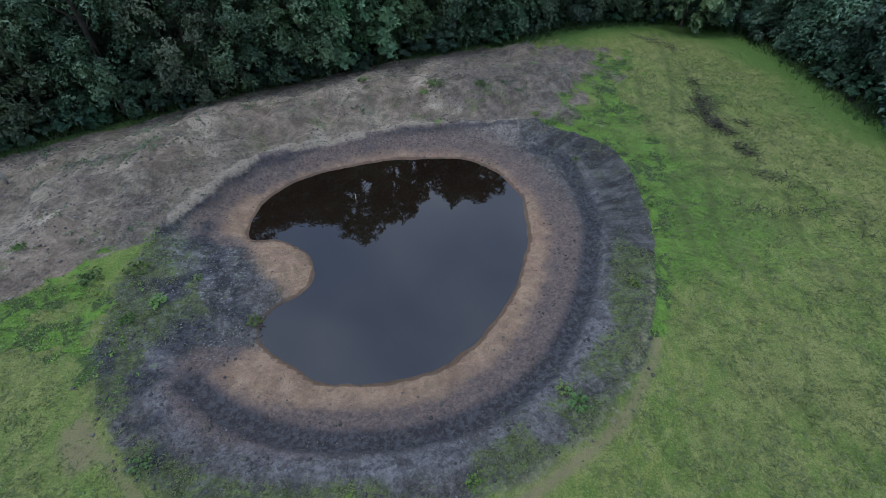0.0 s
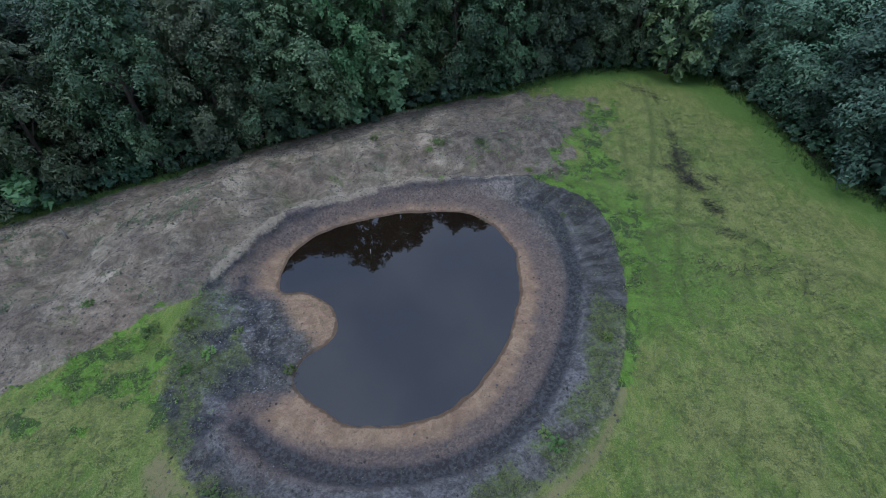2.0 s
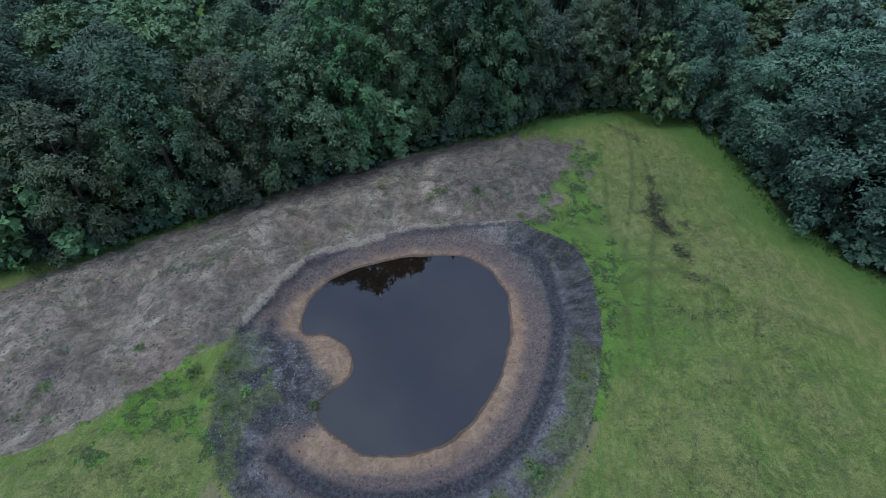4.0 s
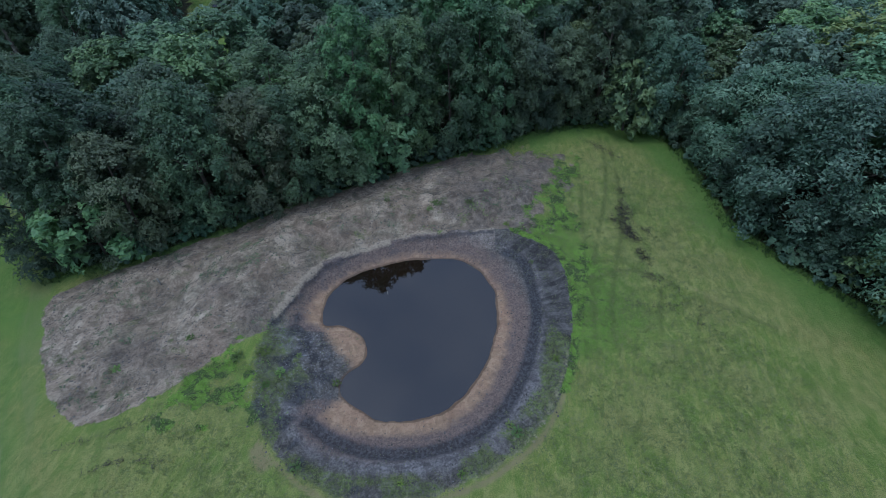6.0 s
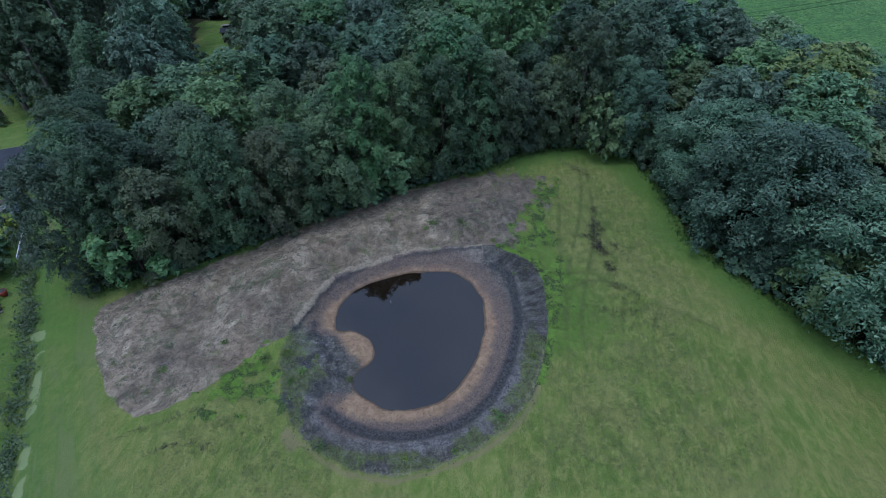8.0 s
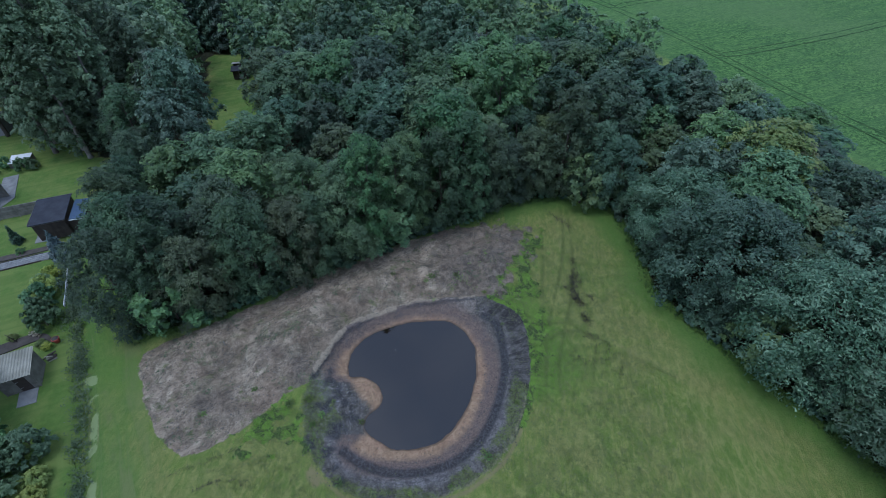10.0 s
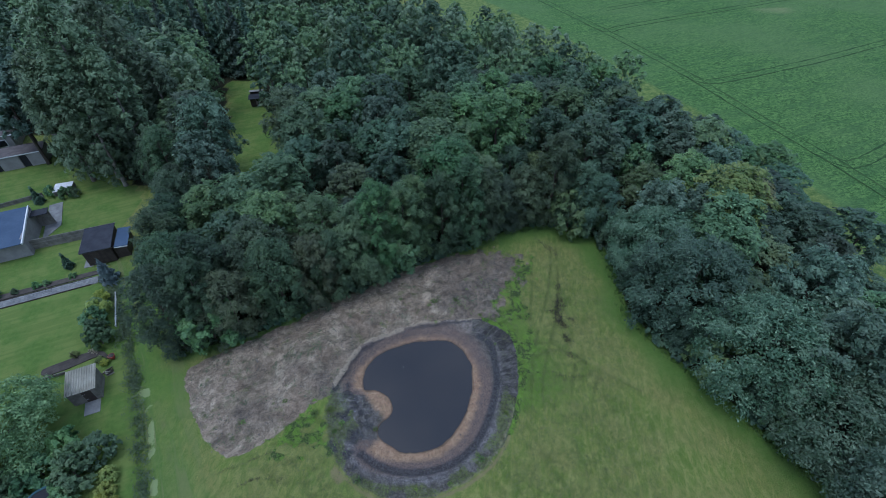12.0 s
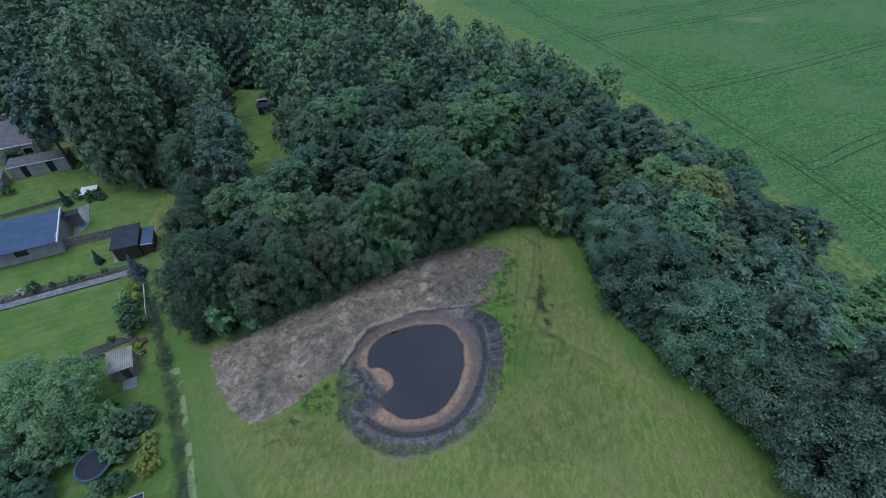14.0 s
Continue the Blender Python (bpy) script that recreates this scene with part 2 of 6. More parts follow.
    pale = t.mix(t.math("MULTIPLY", zone("umber"), 0.66), pale, t.mix(t.span(clod, 0.32, 0.7), (0.052, 0.047, 0.046), (0.130, 0.116, 0.110)))
    crack = t.noise(1.0, 7.0, 0.72, t.stretched(27, 0.8, 1.7), 1.0)
    pale = t.mix(t.math("MULTIPLY", t.span(crack, 0.54, 0.62, 0.0, 0.55), t.span(lavish0, 0.36, 0.54, 0.25, 1.0)), pale, t.mix(t.span(clod, 0.4, 0.6), (0.062, 0.054, 0.046), (0.125, 0.112, 0.094)))
    pale = t.mix(t.math("MULTIPLY", t.span(crack, 0.36, 0.44, 0.3, 0.0), t.span(lavish0, 0.36, 0.54, 0.25, 1.0)), pale, (0.470, 0.414, 0.330))
    pale = t.mix(t.math("MULTIPLY", t.span(t.noise(0.8, 7.0, 0.72), 0.55, 0.64), 0.75), pale, t.mix(t.span(fine, 0.4, 0.6), (0.096, 0.140, 0.034), (0.056, 0.086, 0.026)))
    pale = t.mix(t.math("MULTIPLY", t.span(crumb, 0.52, 0.62, 0.0, 0.75), t.span(lavish0, 0.42, 0.60, 0.1, 1.0)), pale, (0.056, 0.050, 0.042))
    pale = t.mix(t.span(crumb, 0.34, 0.42, 0.35, 0.0), pale, (0.400, 0.356, 0.284))
    pale = t.mix(t.span(fine, 0.52, 0.70, 0.0, 0.3), pale, (0.074, 0.064, 0.054))
    pale = t.mix(t.span(t.noise(0.7, 4.0, 0.6), 0.36, 0.60, 0.12, 0.48), pale, t.mix(t.span(clod, 0.3, 0.7), (0.165, 0.124, 0.092), (0.330, 0.258, 0.196)))
    damp = t.noise(0.9, 10.0, 0.72, warp=1.2)
    tone = t.node("HueSaturation", Color=pale, Value=t.span(damp, 0.62, 0.38, 0.74, 1.34))
    pale = t.mix(1.0, tone.outputs[0], (0.98, 0.955, 0.90), "MULTIPLY")
    c = t.mix(zone("spoil", 0.38, 0.62, 1.1), grass, pale)

    # dark stirred soil round the pond
    lavish = t.noise(1.3, 6.0, 0.7)
    dark = t.mix(t.span(crumb, 0.36, 0.64), (0.060, 0.055, 0.049), (0.162, 0.148, 0.130))
    dark = t.mix(t.span(lavish, 0.52, 0.64, 0.0, 0.65), dark, (0.052, 0.047, 0.046))
    dark = t.mix(t.span(mid, 0.56, 0.72, 0.0, 0.35), dark, t.mix(t.span(clod, 0.4, 0.6), (0.090, 0.089, 0.086), (0.180, 0.176, 0.168)))
    dark = t.mix(t.math("MULTIPLY", zone("lavender", 0.25, 0.95, 1.2), 0.6), dark, t.mix(t.span(crumb, 0.34, 0.62), (0.104, 0.096, 0.097), (0.230, 0.214, 0.216)))
    rays = t.node("CombineXYZ", X=t.math("MULTIPLY", t.attr("arc"), 1.3), Y=t.math("MULTIPLY", t.attr("shore"), 0.16))
    tooth = t.noise(2.6, 5.0, 0.7, rays.outputs[0], 0.5)
    dark = t.mix(t.span(tooth, 0.52, 0.64, 0.0, 0.45), dark, (0.044, 0.040, 0.039))
    dark = t.mix(t.span(tooth, 0.36, 0.44, 0.35, 0.0), dark, (0.180, 0.166, 0.152))
    dark = t.mix(t.math("MULTIPLY", zone("stony", 0.2, 0.8, 0.8), t.span(crumb, 0.55, 0.62)), dark, (0.34, 0.34, 0.35))
    dark = t.mix(t.math("MULTIPLY", zone("stony", 0.2, 0.8, 0.8), t.span(t.noise(1.5, 5.0, 0.65), 0.50, 0.58, 0.0, 0.8)), dark, (0.030, 0.030, 0.033))
    dark = t.mix(t.math("MULTIPLY", zone("ashy", 0.2, 0.8, 0.9), 0.8), dark, t.mix(t.span(crumb, 0.36, 0.62), (0.130, 0.108, 0.092), (0.290, 0.248, 0.210)))
    dark = t.mix(t.math("MULTIPLY", zone("peat", 0.3, 0.8, 0.5), 0.8), dark, t.mix(t.span(tooth, 0.40, 0.60), (0.100, 0.094, 0.088), (0.038, 0.036, 0.035)))
    dark = t.mix(t.span(fine, 0.52, 0.70, 0.0, 0.4), dark, (0.032, 0.032, 0.033))
    green = t.mix(t.span(fine, 0.35, 0.65), (0.060, 0.080, 0.026), (0.150, 0.180, 0.060))
    spots = t.span(t.noise(6.5, 5.0, 0.75), 0.44, 0.56, 0.34, 0.95)
    dark = t.mix(t.math("MULTIPLY", zone("sprout", 0.30, 0.80, 1.3), spots), dark, green)
    moist = t.noise(1.9, 8.0, 0.72, warp=0.8)
    tone = t.node("HueSaturation", Color=dark, Value=t.span(moist, 0.61, 0.39, 0.74, 1.36))
    dark = tone.outputs[0]
    c = t.mix(zone("soil", 0.35, 0.65, 1.0), c, dark)
    c = t.mix(zone("lush", 0.40, 0.58, 1.5), c, lush)
    # clay and sand by the water, passing through a reddish grey into the soil
    blush = t.mix(t.span(crumb, 0.34, 0.66), (0.110, 0.080, 0.068), (0.235, 0.168, 0.134))
    blush = t.mix(t.span(lavish, 0.52, 0.66, 0.0, 0.5), blush, (0.115, 0.104, 0.104))
    c = t.mix(t.math("MULTIPLY", zone("blush", 0.2, 0.9, 0.7), 0.85), c, blush)
    # trench and patches darker; the scarp foot's shadow line is painted in too
    c = t.mix(t.math("MULTIPLY", zone("groove_and_shadow", 0.2, 0.9, 0.9), 0.85), c, t.mix(t.span(clod, 0.4, 0.62), (0.027, 0.027, 0.030), (0.084, 0.084, 0.090)))
    c = t.mix(t.math("MULTIPLY", zone("edge", 0.3, 0.8, 1.2), 0.8), c, t.mix(t.span(clod, 0.35, 0.65), (0.270, 0.220, 0.156), (0.430, 0.356, 0.258)))
    polar = t.node("CombineXYZ", X=t.attr("arc"), Y=t.math("MULTIPLY", t.attr("shore"), 0.35))
    rill = t.noise(3.2, 6.0, 0.72, polar.outputs[0], 0.4)
    sand = t.mix(t.span(rill, 0.28, 0.74), (0.292, 0.188, 0.114), (0.415, 0.286, 0.182))
    sand = t.mix(t.span(t.noise(0.9, 5.0, 0.65), 0.44, 0.62, 0.0, 0.6), sand, (0.300, 0.186, 0.122))
    sand = t.mix(t.span(t.noise(4.2, 6.0, 0.75, warp=1.0), 0.58, 0.66, 0.0, 0.6), sand, (0.120, 0.080, 0.056))
    sand = t.mix(t.span(mid, 0.54, 0.74, 0.0, 0.4), sand, (0.225, 0.150, 0.112))
    sand = t.mix(t.span(fine, 0.52, 0.75, 0.0, 0.5), sand, (0.130, 0.082, 0.052))
    tone = t.node("HueSaturation", Color=sand, Value=t.span(moist, 0.60, 0.40, 0.84, 1.14))
    sand = tone.outputs[0]
    c = t.mix(zone("sand", 0.28, 0.92, 0.9), c, sand)
    c = t.mix(t.math("MULTIPLY", zone("wet", 0.4, 0.7, 0.3), 0.7), c, (0.095, 0.060, 0.036))
    soil_any = t.math("MAXIMUM", t.math("MAXIMUM", t.attr("soil"), t.attr("spoil")), t.attr("sand"))
    relief = t.math("ADD", t.math("ADD", t.math("MULTIPLY", t.math("ADD", crumb, t.math("MULTIPLY", rake, t.attr("spoil"))), 0.8), t.math("MULTIPLY", fine, 0.5)), t.math("MULTIPLY", t.math("MULTIPLY", rill, 0.35), t.attr("sand")))
    rough = t.span(t.attr("wet"), 0.2, 0.8, 0.92, 0.45)
    return t.surface(c, rough, bump=t.bump(relief, t.span(soil_any, 0.3, 0.7, 0.75, 1.0), 0.16), spec=0.2)


def water_material():
    t = Tree("pond_water")
    still = t.noise(1.4, 2.0, 0.4)
    c = t.mix(t.span(t.noise(0.3), 0.3, 0.7), (0.0085, 0.0052, 0.0034), (0.012, 0.0075, 0.0045))
    m = t.surface(c, 0.015, bump=t.bump(still, 0.02, 0.01), spec=0.62)
    return m


GROUND = ground_material()
WATER = water_material()
BARK = plain_material("bark", (0.055, 0.043, 0.032), (0.090, 0.076, 0.060), 9.0, 0.9, relief=0.03)
BIRCH_BARK = plain_material("pale_bark", (0.16, 0.14, 0.12), (0.30, 0.28, 0.25), 7.0, 0.85)
LEAF = leaf_material("green_leaf", (0.050, 0.108, 0.042), (0.096, 0.184, 0.070), (0.175, 0.290, 0.108), 0.2)
# front-row greens, darker copies of green_leaf with the wood face's shade painted in
LEAF_SHADED = leaf_material("shaded_green_leaf", (0.025, 0.052, 0.027), (0.044, 0.085, 0.041), (0.092, 0.150, 0.070), 0.2)
LEAF_SHADED_FRESH = leaf_material("shaded_fresh_leaf", (0.036, 0.076, 0.030), (0.066, 0.126, 0.047), (0.130, 0.204, 0.078), 0.2)
LEAF_SILVER = leaf_material("silver_leaf", (0.030, 0.064, 0.035), (0.058, 0.112, 0.058), (0.170, 0.250, 0.158), fleck=0.80, patchy=0.55)
LEAF_DARK = leaf_material("dark_leaf", (0.031, 0.066, 0.037), (0.051, 0.104, 0.053), (0.100, 0.174, 0.087))
LEAF_GOLD = leaf_material("yellowing_leaf", (0.088, 0.132, 0.040), (0.158, 0.198, 0.056), (0.265, 0.285, 0.085))
LEAF_BIRCH = leaf_material("birch_leaf", (0.061, 0.109, 0.047), (0.100, 0.169, 0.065), (0.165, 0.245, 0.092))
LEAF_OLIVE = leaf_material("olive_leaf", (0.048, 0.074, 0.034), (0.084, 0.124, 0.050), (0.145, 0.200, 0.080))
LEAF_HAZY = leaf_material("hazy_birch_leaf", (0.074, 0.130, 0.066), (0.120, 0.192, 0.094), (0.178, 0.260, 0.132))
LEAF_PALE = leaf_material("pale_leaf", (0.074, 0.138, 0.058), (0.128, 0.212, 0.088), (0.215, 0.310, 0.142))
NEEDLE = leaf_material("needle", (0.041, 0.083, 0.055), (0.066, 0.124, 0.077), (0.135, 0.215, 0.125), 0.1)
NEEDLE_BLUE = leaf_material("blue_needle", (0.057, 0.086, 0.092), (0.098, 0.136, 0.138), (0.155, 0.190, 0.190), 0.1)
BLADE = leaf_material("grass_blade", (0.110, 0.155, 0.040), (0.170, 0.215, 0.062), (0.270, 0.285, 0.110), 0.25, 0.6)
BLADE_ROUGH = leaf_material("rough_blade", (0.034, 0.070, 0.020), (0.055, 0.100, 0.028), (0.090, 0.135, 0.042), 0.25, 0.6)
BLADE_LUSH = leaf_material("lush_blade", (0.090, 0.160, 0.028), (0.140, 0.228, 0.042), (0.190, 0.290, 0.060), 0.3, 0.55)
TWIG = plain_material("dead_twig", (0.040, 0.033, 0.030), (0.085, 0.070, 0.062), 12.0, 0.9)
RING_CLOD = plain_material("dark_clod", (0.055, 0.051, 0.045), (0.140, 0.130, 0.116), 8.0, 0.95, relief=0.02)
CLOD = plain_material("clod", (0.100, 0.090, 0.078), (0.235, 0.212, 0.178), 8.0, 0.95, relief=0.02)
LITTER = plain_material("dry_litter", (0.190, 0.165, 0.130), (0.360, 0.320, 0.260), 8.0, 0.9)
STONE = plain_material("pale_stone", (0.150, 0.148, 0.150), (0.290, 0.285, 0.280), 8.0, 0.9, relief=0.02)
RUT = plain_material("rut_soil", (0.026, 0.058, 0.021), (0.056, 0.102, 0.034), 3.0, 0.95, relief=0.03, spec=0.1)
TIMBER_DARK = plain_material("dark_timber", (0.040, 0.030, 0.026), (0.065, 0.050, 0.042), 8.0, 0.7)
TIMBER = plain_material("weathered_timber", (0.140, 0.130, 0.112), (0.235, 0.222, 0.195), 8.0, 0.85)
FELT = plain_material("roofing_felt", (0.018, 0.020, 0.028), (0.032, 0.035, 0.045), 5.0, 0.85)
SLATE = plain_material("blue_grey_sheet", (0.050, 0.080, 0.132), (0.068, 0.102, 0.160), 3.0, 0.8, spec=0.25)
TILE = plain_material("grey_brown_tile", (0.095, 0.082, 0.080), (0.150, 0.130, 0.128), 6.0, 0.85)
RENDER = plain_material("grey_render", (0.230, 0.220, 0.215), (0.310, 0.300, 0.290), 4.0, 0.9)
WHITE = plain_material("white_paint", (0.66, 0.67, 0.68), (0.78, 0.79, 0.80), 4.0, 0.6)
CORRUGATED = plain_material("aged_corrugated_sheet", (0.235, 0.225, 0.180), (0.340, 0.325, 0.265), 4.0, 0.7)
PAVING = plain_material("grey_paving", (0.150, 0.152, 0.150), (0.235, 0.235, 0.228), 5.0, 0.9)
BED_SOIL = plain_material("bed_soil", (0.050, 0.042, 0.036), (0.085, 0.072, 0.062), 6.0, 0.95, relief=0.03)
MAT_BLACK = plain_material("black_mesh", (0.012, 0.013, 0.018), (0.020, 0.021, 0.028), 6.0, 0.7)
PAD_BLUE = plain_material("blue_pad", (0.022, 0.066, 0.080), (0.036, 0.098, 0.115), 5.0, 0.6)
STEEL = plain_material("galvanised_steel", (0.38, 0.40, 0.42), (0.50, 0.51, 0.53), 6.0, 0.45, 0.8)
RED = plain_material("red_paint", (0.33, 0.055, 0.045), (0.42, 0.080, 0.060), 5.0, 0.6)
DARK_GLASS = plain_material("dark_glazing", (0.012, 0.014, 0.018), (0.020, 0.022, 0.028), 2.0, 0.12, spec=0.6)
LEAF_YELLOW = leaf_material("yellow_green_leaf", (0.130, 0.175, 0.034), (0.225, 0.265, 0.048), (0.330, 0.350, 0.070))
PETAL = leaf_material("cream_petal", (0.40, 0.36, 0.24), (0.52, 0.46, 0.32), (0.62, 0.58, 0.45))


# ---- small building helpers ----
def rng(seed):
    return np.random.default_rng(seed)


def mesh_from(name, verts, faces, material, smooth=False):
    """verts: n x 3, faces: lists or an m x k array of corners."""
    me = bpy.data.meshes.new(name)
    verts = np.asarray(verts, dtype=np.float32)
    if isinstance(faces, np.ndarray):
        m, k = faces.shape
        me.vertices.add(len(verts))
        me.vertices.foreach_set("co", verts.ravel())
        me.loops.add(m * k)
        me.loops.foreach_set("vertex_index", faces.astype(np.int32).ravel())
        me.polygons.add(m)
        me.polygons.foreach_set("loop_start", np.arange(0, m * k, k, dtype=np.int32))
        me.update(calc_edges=True)
    else:
        me.from_pydata(verts.tolist(), [], faces)
        me.update()
    if smooth:
        me.polygons.foreach_set("use_smooth", np.ones(len(me.polygons), dtype=bool))
    me.materials.append(material)
    return me


def part(name, me, parent, label="", m=None):
    ob = new(name, me)
    ob.parent = parent
    if m is not None:
        ob.matrix_basis = m
    if label:
        ob["label"] = label
    return ob


def thing(name, m, label, category, group="", kind=""):
    ob = new(name)
    ob.matrix_basis = m
    ob.empty_display_size = 0.3
    return tagged(ob, label, category, group, kind)


def boxes(name, material, items, bevel=0.0):
    """One mesh of bevelled boxes. items: (centre, size) or (centre, size, turn about z in degrees)."""
    bm = bmesh.new()
    for it in items:
        c, s = it[0], it[1]
        m = pose(*c, 0, 0, it[2] if len(it) > 2 else 0) @ Matrix.Diagonal((*s, 1))
        bmesh.ops.create_cube(bm, size=1.0, matrix=m)
    if bevel:
        bmesh.ops.bevel(bm, geom=bm.edges[:], offset=bevel, segments=1, affect="EDGES")
    me = bpy.data.meshes.new(name)
    bm.to_mesh(me)
    bm.free()
    me.materials.append(material)
    return me


def tubes(name, material, runs, sides=7):
    """One mesh of tapered tubes. runs: lists of (x, y, z, radius)."""
    vs, fs = [], []
    for run in runs:
        base = len(vs)
        pts = [Vector(p[:3]) for p in run]
        for i, p in enumerate(pts):
            d = (pts[min(i + 1, len(pts) - 1)] - pts[max(i - 1, 0)]).normalized()
            a = d.orthogonal().normalized()
            b = d.cross(a)
            for k in range(sides):
                th = 2 * math.pi * k / sides
                vs.append(p + run[i][3] * (math.cos(th) * a + math.sin(th) * b))
        for i in range(len(pts) - 1):
            for k in range(sides):
                q = base + i * sides
                fs.append((q + k, q + (k + 1) % sides, q + sides + (k + 1) % sides, q + sides + k))
        fs.append(tuple(base + k for k in reversed(range(sides))))
        fs.append(tuple(base + (len(pts) - 1) * sides + k for k in range(sides)))
    return mesh_from(name, np.array([tuple(v) for v in vs]), fs, material, True)


def smooth_loop(points, closed=True, steps=5):
    """A curve through the corners of a plan."""
    p = np.array(points, dtype=float)
    n = len(p)
    out = []
    for i in range(n if closed else n - 1):
        if closed:
            a, b, c, d = (p[(i + k) % n] for k in (-1, 0, 1, 2))
        else:
            a, b, c, d = p[max(i - 1, 0)], p[i], p[i + 1], p[min(i + 2, n - 1)]
        for s in range(steps):
            u = s / steps
            out.append(0.5 * (2 * b + (c - a) * u + (2 * a - 5 * b + 4 * c - d) * u * u + (3 * b - a - 3 * c + d) * u ** 3))
    if not closed:
        out.append(p[-1])
    return np.array(out)


def line_distance(x, y, line, closed=False):
    best = np.full(x.shape, 1e9)
    n = len(line)
    for i in range(n if closed else n - 1):
        ax, ay = line[i]
        bx, by = line[(i + 1) % n]
        dx, dy = bx - ax, by - ay
        u = np.clip(((x - ax) * dx + (y - ay) * dy) / max(dx * dx + dy * dy, 1e-9), 0, 1)
        best = np.minimum(best, (x - ax - u * dx) ** 2 + (y - ay - u * dy) ** 2)
    return np.sqrt(best)


def inside(x, y, poly):
    r = np.zeros(x.shape, dtype=bool)
    n = len(poly)
    for i in range(n):
        ax, ay = poly[i]
        bx, by = poly[(i + 1) % n]
        if ay != by:
            r ^= ((ay > y) != (by > y)) & (x < (bx - ax) * (y - ay) / (by - ay) + ax)
    return r


def signed(x, y, poly):
    """Metres from the outline, negative inside."""
    d = line_distance(x, y, poly, True)
    return np.where(inside(x, y, poly), -d, d)


def ease(v, lo, hi):
    u = np.clip((v - lo) / (hi - lo), 0, 1)
    return u * u * (3 - 2 * u)


LATTICE = rng(5).random((256, 256))


def wobble(x, y, size):
    """Smooth noise from 0 to 1 with bumps of that size."""
    u, v = x / size, y / size
    i, j = np.floor(u).astype(int), np.floor(v).astype(int)
    f, g = u - i, v - j
    f, g = f * f * (3 - 2 * f), g * g * (3 - 2 * g)
    L = lambda a, b: LATTICE[a % 256, b % 256]
    return (L(i, j) * (1 - f) + L(i + 1, j) * f) * (1 - g) + (L(i, j + 1) * (1 - f) + L(i + 1, j + 1) * f) * g


# ---- the plan ----
WATER_Z = -0.6
WATER_LINE = smooth_loop([
    (-0.8, 18.45), (0.75, 18.25), (1.75, 17.5), (2.45, 16.4), (2.85, 15.1), (2.85, 13.7), (2.6, 12.2), (2.2, 10.7), (1.65, 9.5),
    (0.2, 7.74), (-1.7, 6.87), (-3.5, 6.88), (-5.1, 7.76), (-5.78, 8.55), (-5.75, 9.3), (-5.4, 9.85), (-4.9, 10.3), (-4.75, 10.95),
    (-4.95, 11.75), (-5.6, 12.4), (-6.4, 12.75), (-7.4, 12.85), (-7.7, 13.9), (-7.6, 14.95), (-7.2, 15.9), (-6.45, 16.7), (-4.95, 17.6), (-3.05, 18.2)])
SAND_LINE = smooth_loop([
    (-0.8, 19.3), (1.5, 18.7), (2.85, 17.25), (3.55, 15.1), (3.7, 12.7), (3.15, 10.5), (1.9, 8.1), (-0.3, 6.35), (-2.85, 5.8),
    (-5.4, 6.15), (-6.6, 6.95), (-6.35, 7.75), (-5.75, 8.3), (-5.3, 9.2), (-5.5, 9.95), (-6.3, 10.6), (-6.95, 11.4), (-7.7, 12.4), (-8.5, 12.7),
    (-8.8, 13.7), (-8.35, 15.3), (-6.8, 17.2), (-4.1, 18.8)])
GROOVE = smooth_loop([
    (3.74, 18.6), (4.8, 17.6), (5.08, 15.4), (5.05, 13.25), (4.5, 11.2), (3.9, 9.5), (2.4, 7.1), (0.2, 5.65), (-2.7, 5.15), (-5.3, 5.7), (-6.9, 6.7)], False)
INNER_RING = np.concatenate([GROOVE, [(-8.4, 9.5), (-8.9, 13.0), (-8.4, 15.8), (-6.6, 17.6), (-3.5, 19.2), (0.0, 19.6)]])
RIM = smooth_loop([
    (6.84, 18.3), (7.19, 15.3), (6.97, 12.9), (6.5, 10.8), (5.4, 8.0), (3.85, 5.7), (1.8, 4.2), (-0.4, 3.3), (-2.6, 2.8), (-4.5, 3.0),
    (-6.3, 3.7), (-8.0, 4.9), (-9.2, 6.3), (-10.0, 8.2), (-10.6, 10.2), (-10.4, 12.3), (-9.5, 14.2), (-8.4, 16.6), (-6.7, 18.1), (-4.6, 19.1),
    (-2.6, 19.8), (-0.4, 20.1), (2.0, 20.3), (4.6, 20.1)])
SPOIL = smooth_loop([
    (-24.6, 15.6), (-24.2, 13.4), (-22.3, 10.4), (-19.6, 7.5), (-16.9, 6.6), (-14.3, 8.3), (-12.0, 10.8), (-9.8, 12.2), (-4.0, 15.0), (3.0, 17.0),
    (6.6, 20.6), (8.2, 23.8), (9.0, 27.4), (9.0, 30.2), (6.6, 31.2), (2.0, 30.4), (-4.0, 27.9), (-7.7, 25.8), (-11.9, 23.2), (-15.1, 20.8), (-20.0, 18.1)])
BANK = [(-12.0, 17.0), (-8.2, 19.6), (-3.5, 22.2), (0.5, 23.2), (4.0, 24.0)]
CHALK = [(-23.0, 15.6), (-17.5, 17.6), (-12.5, 20.6), (-7.5, 23.6), (-3.0, 26.0), (1.0, 27.4)]
SCARP = smooth_loop([(-10.2, 12.6), (-9.4, 14.5), (-8.3, 16.7), (-6.6, 18.2), (-4.5, 19.2), (-2.6, 19.9), (-0.4, 20.2), (1.5, 20.4)], False)
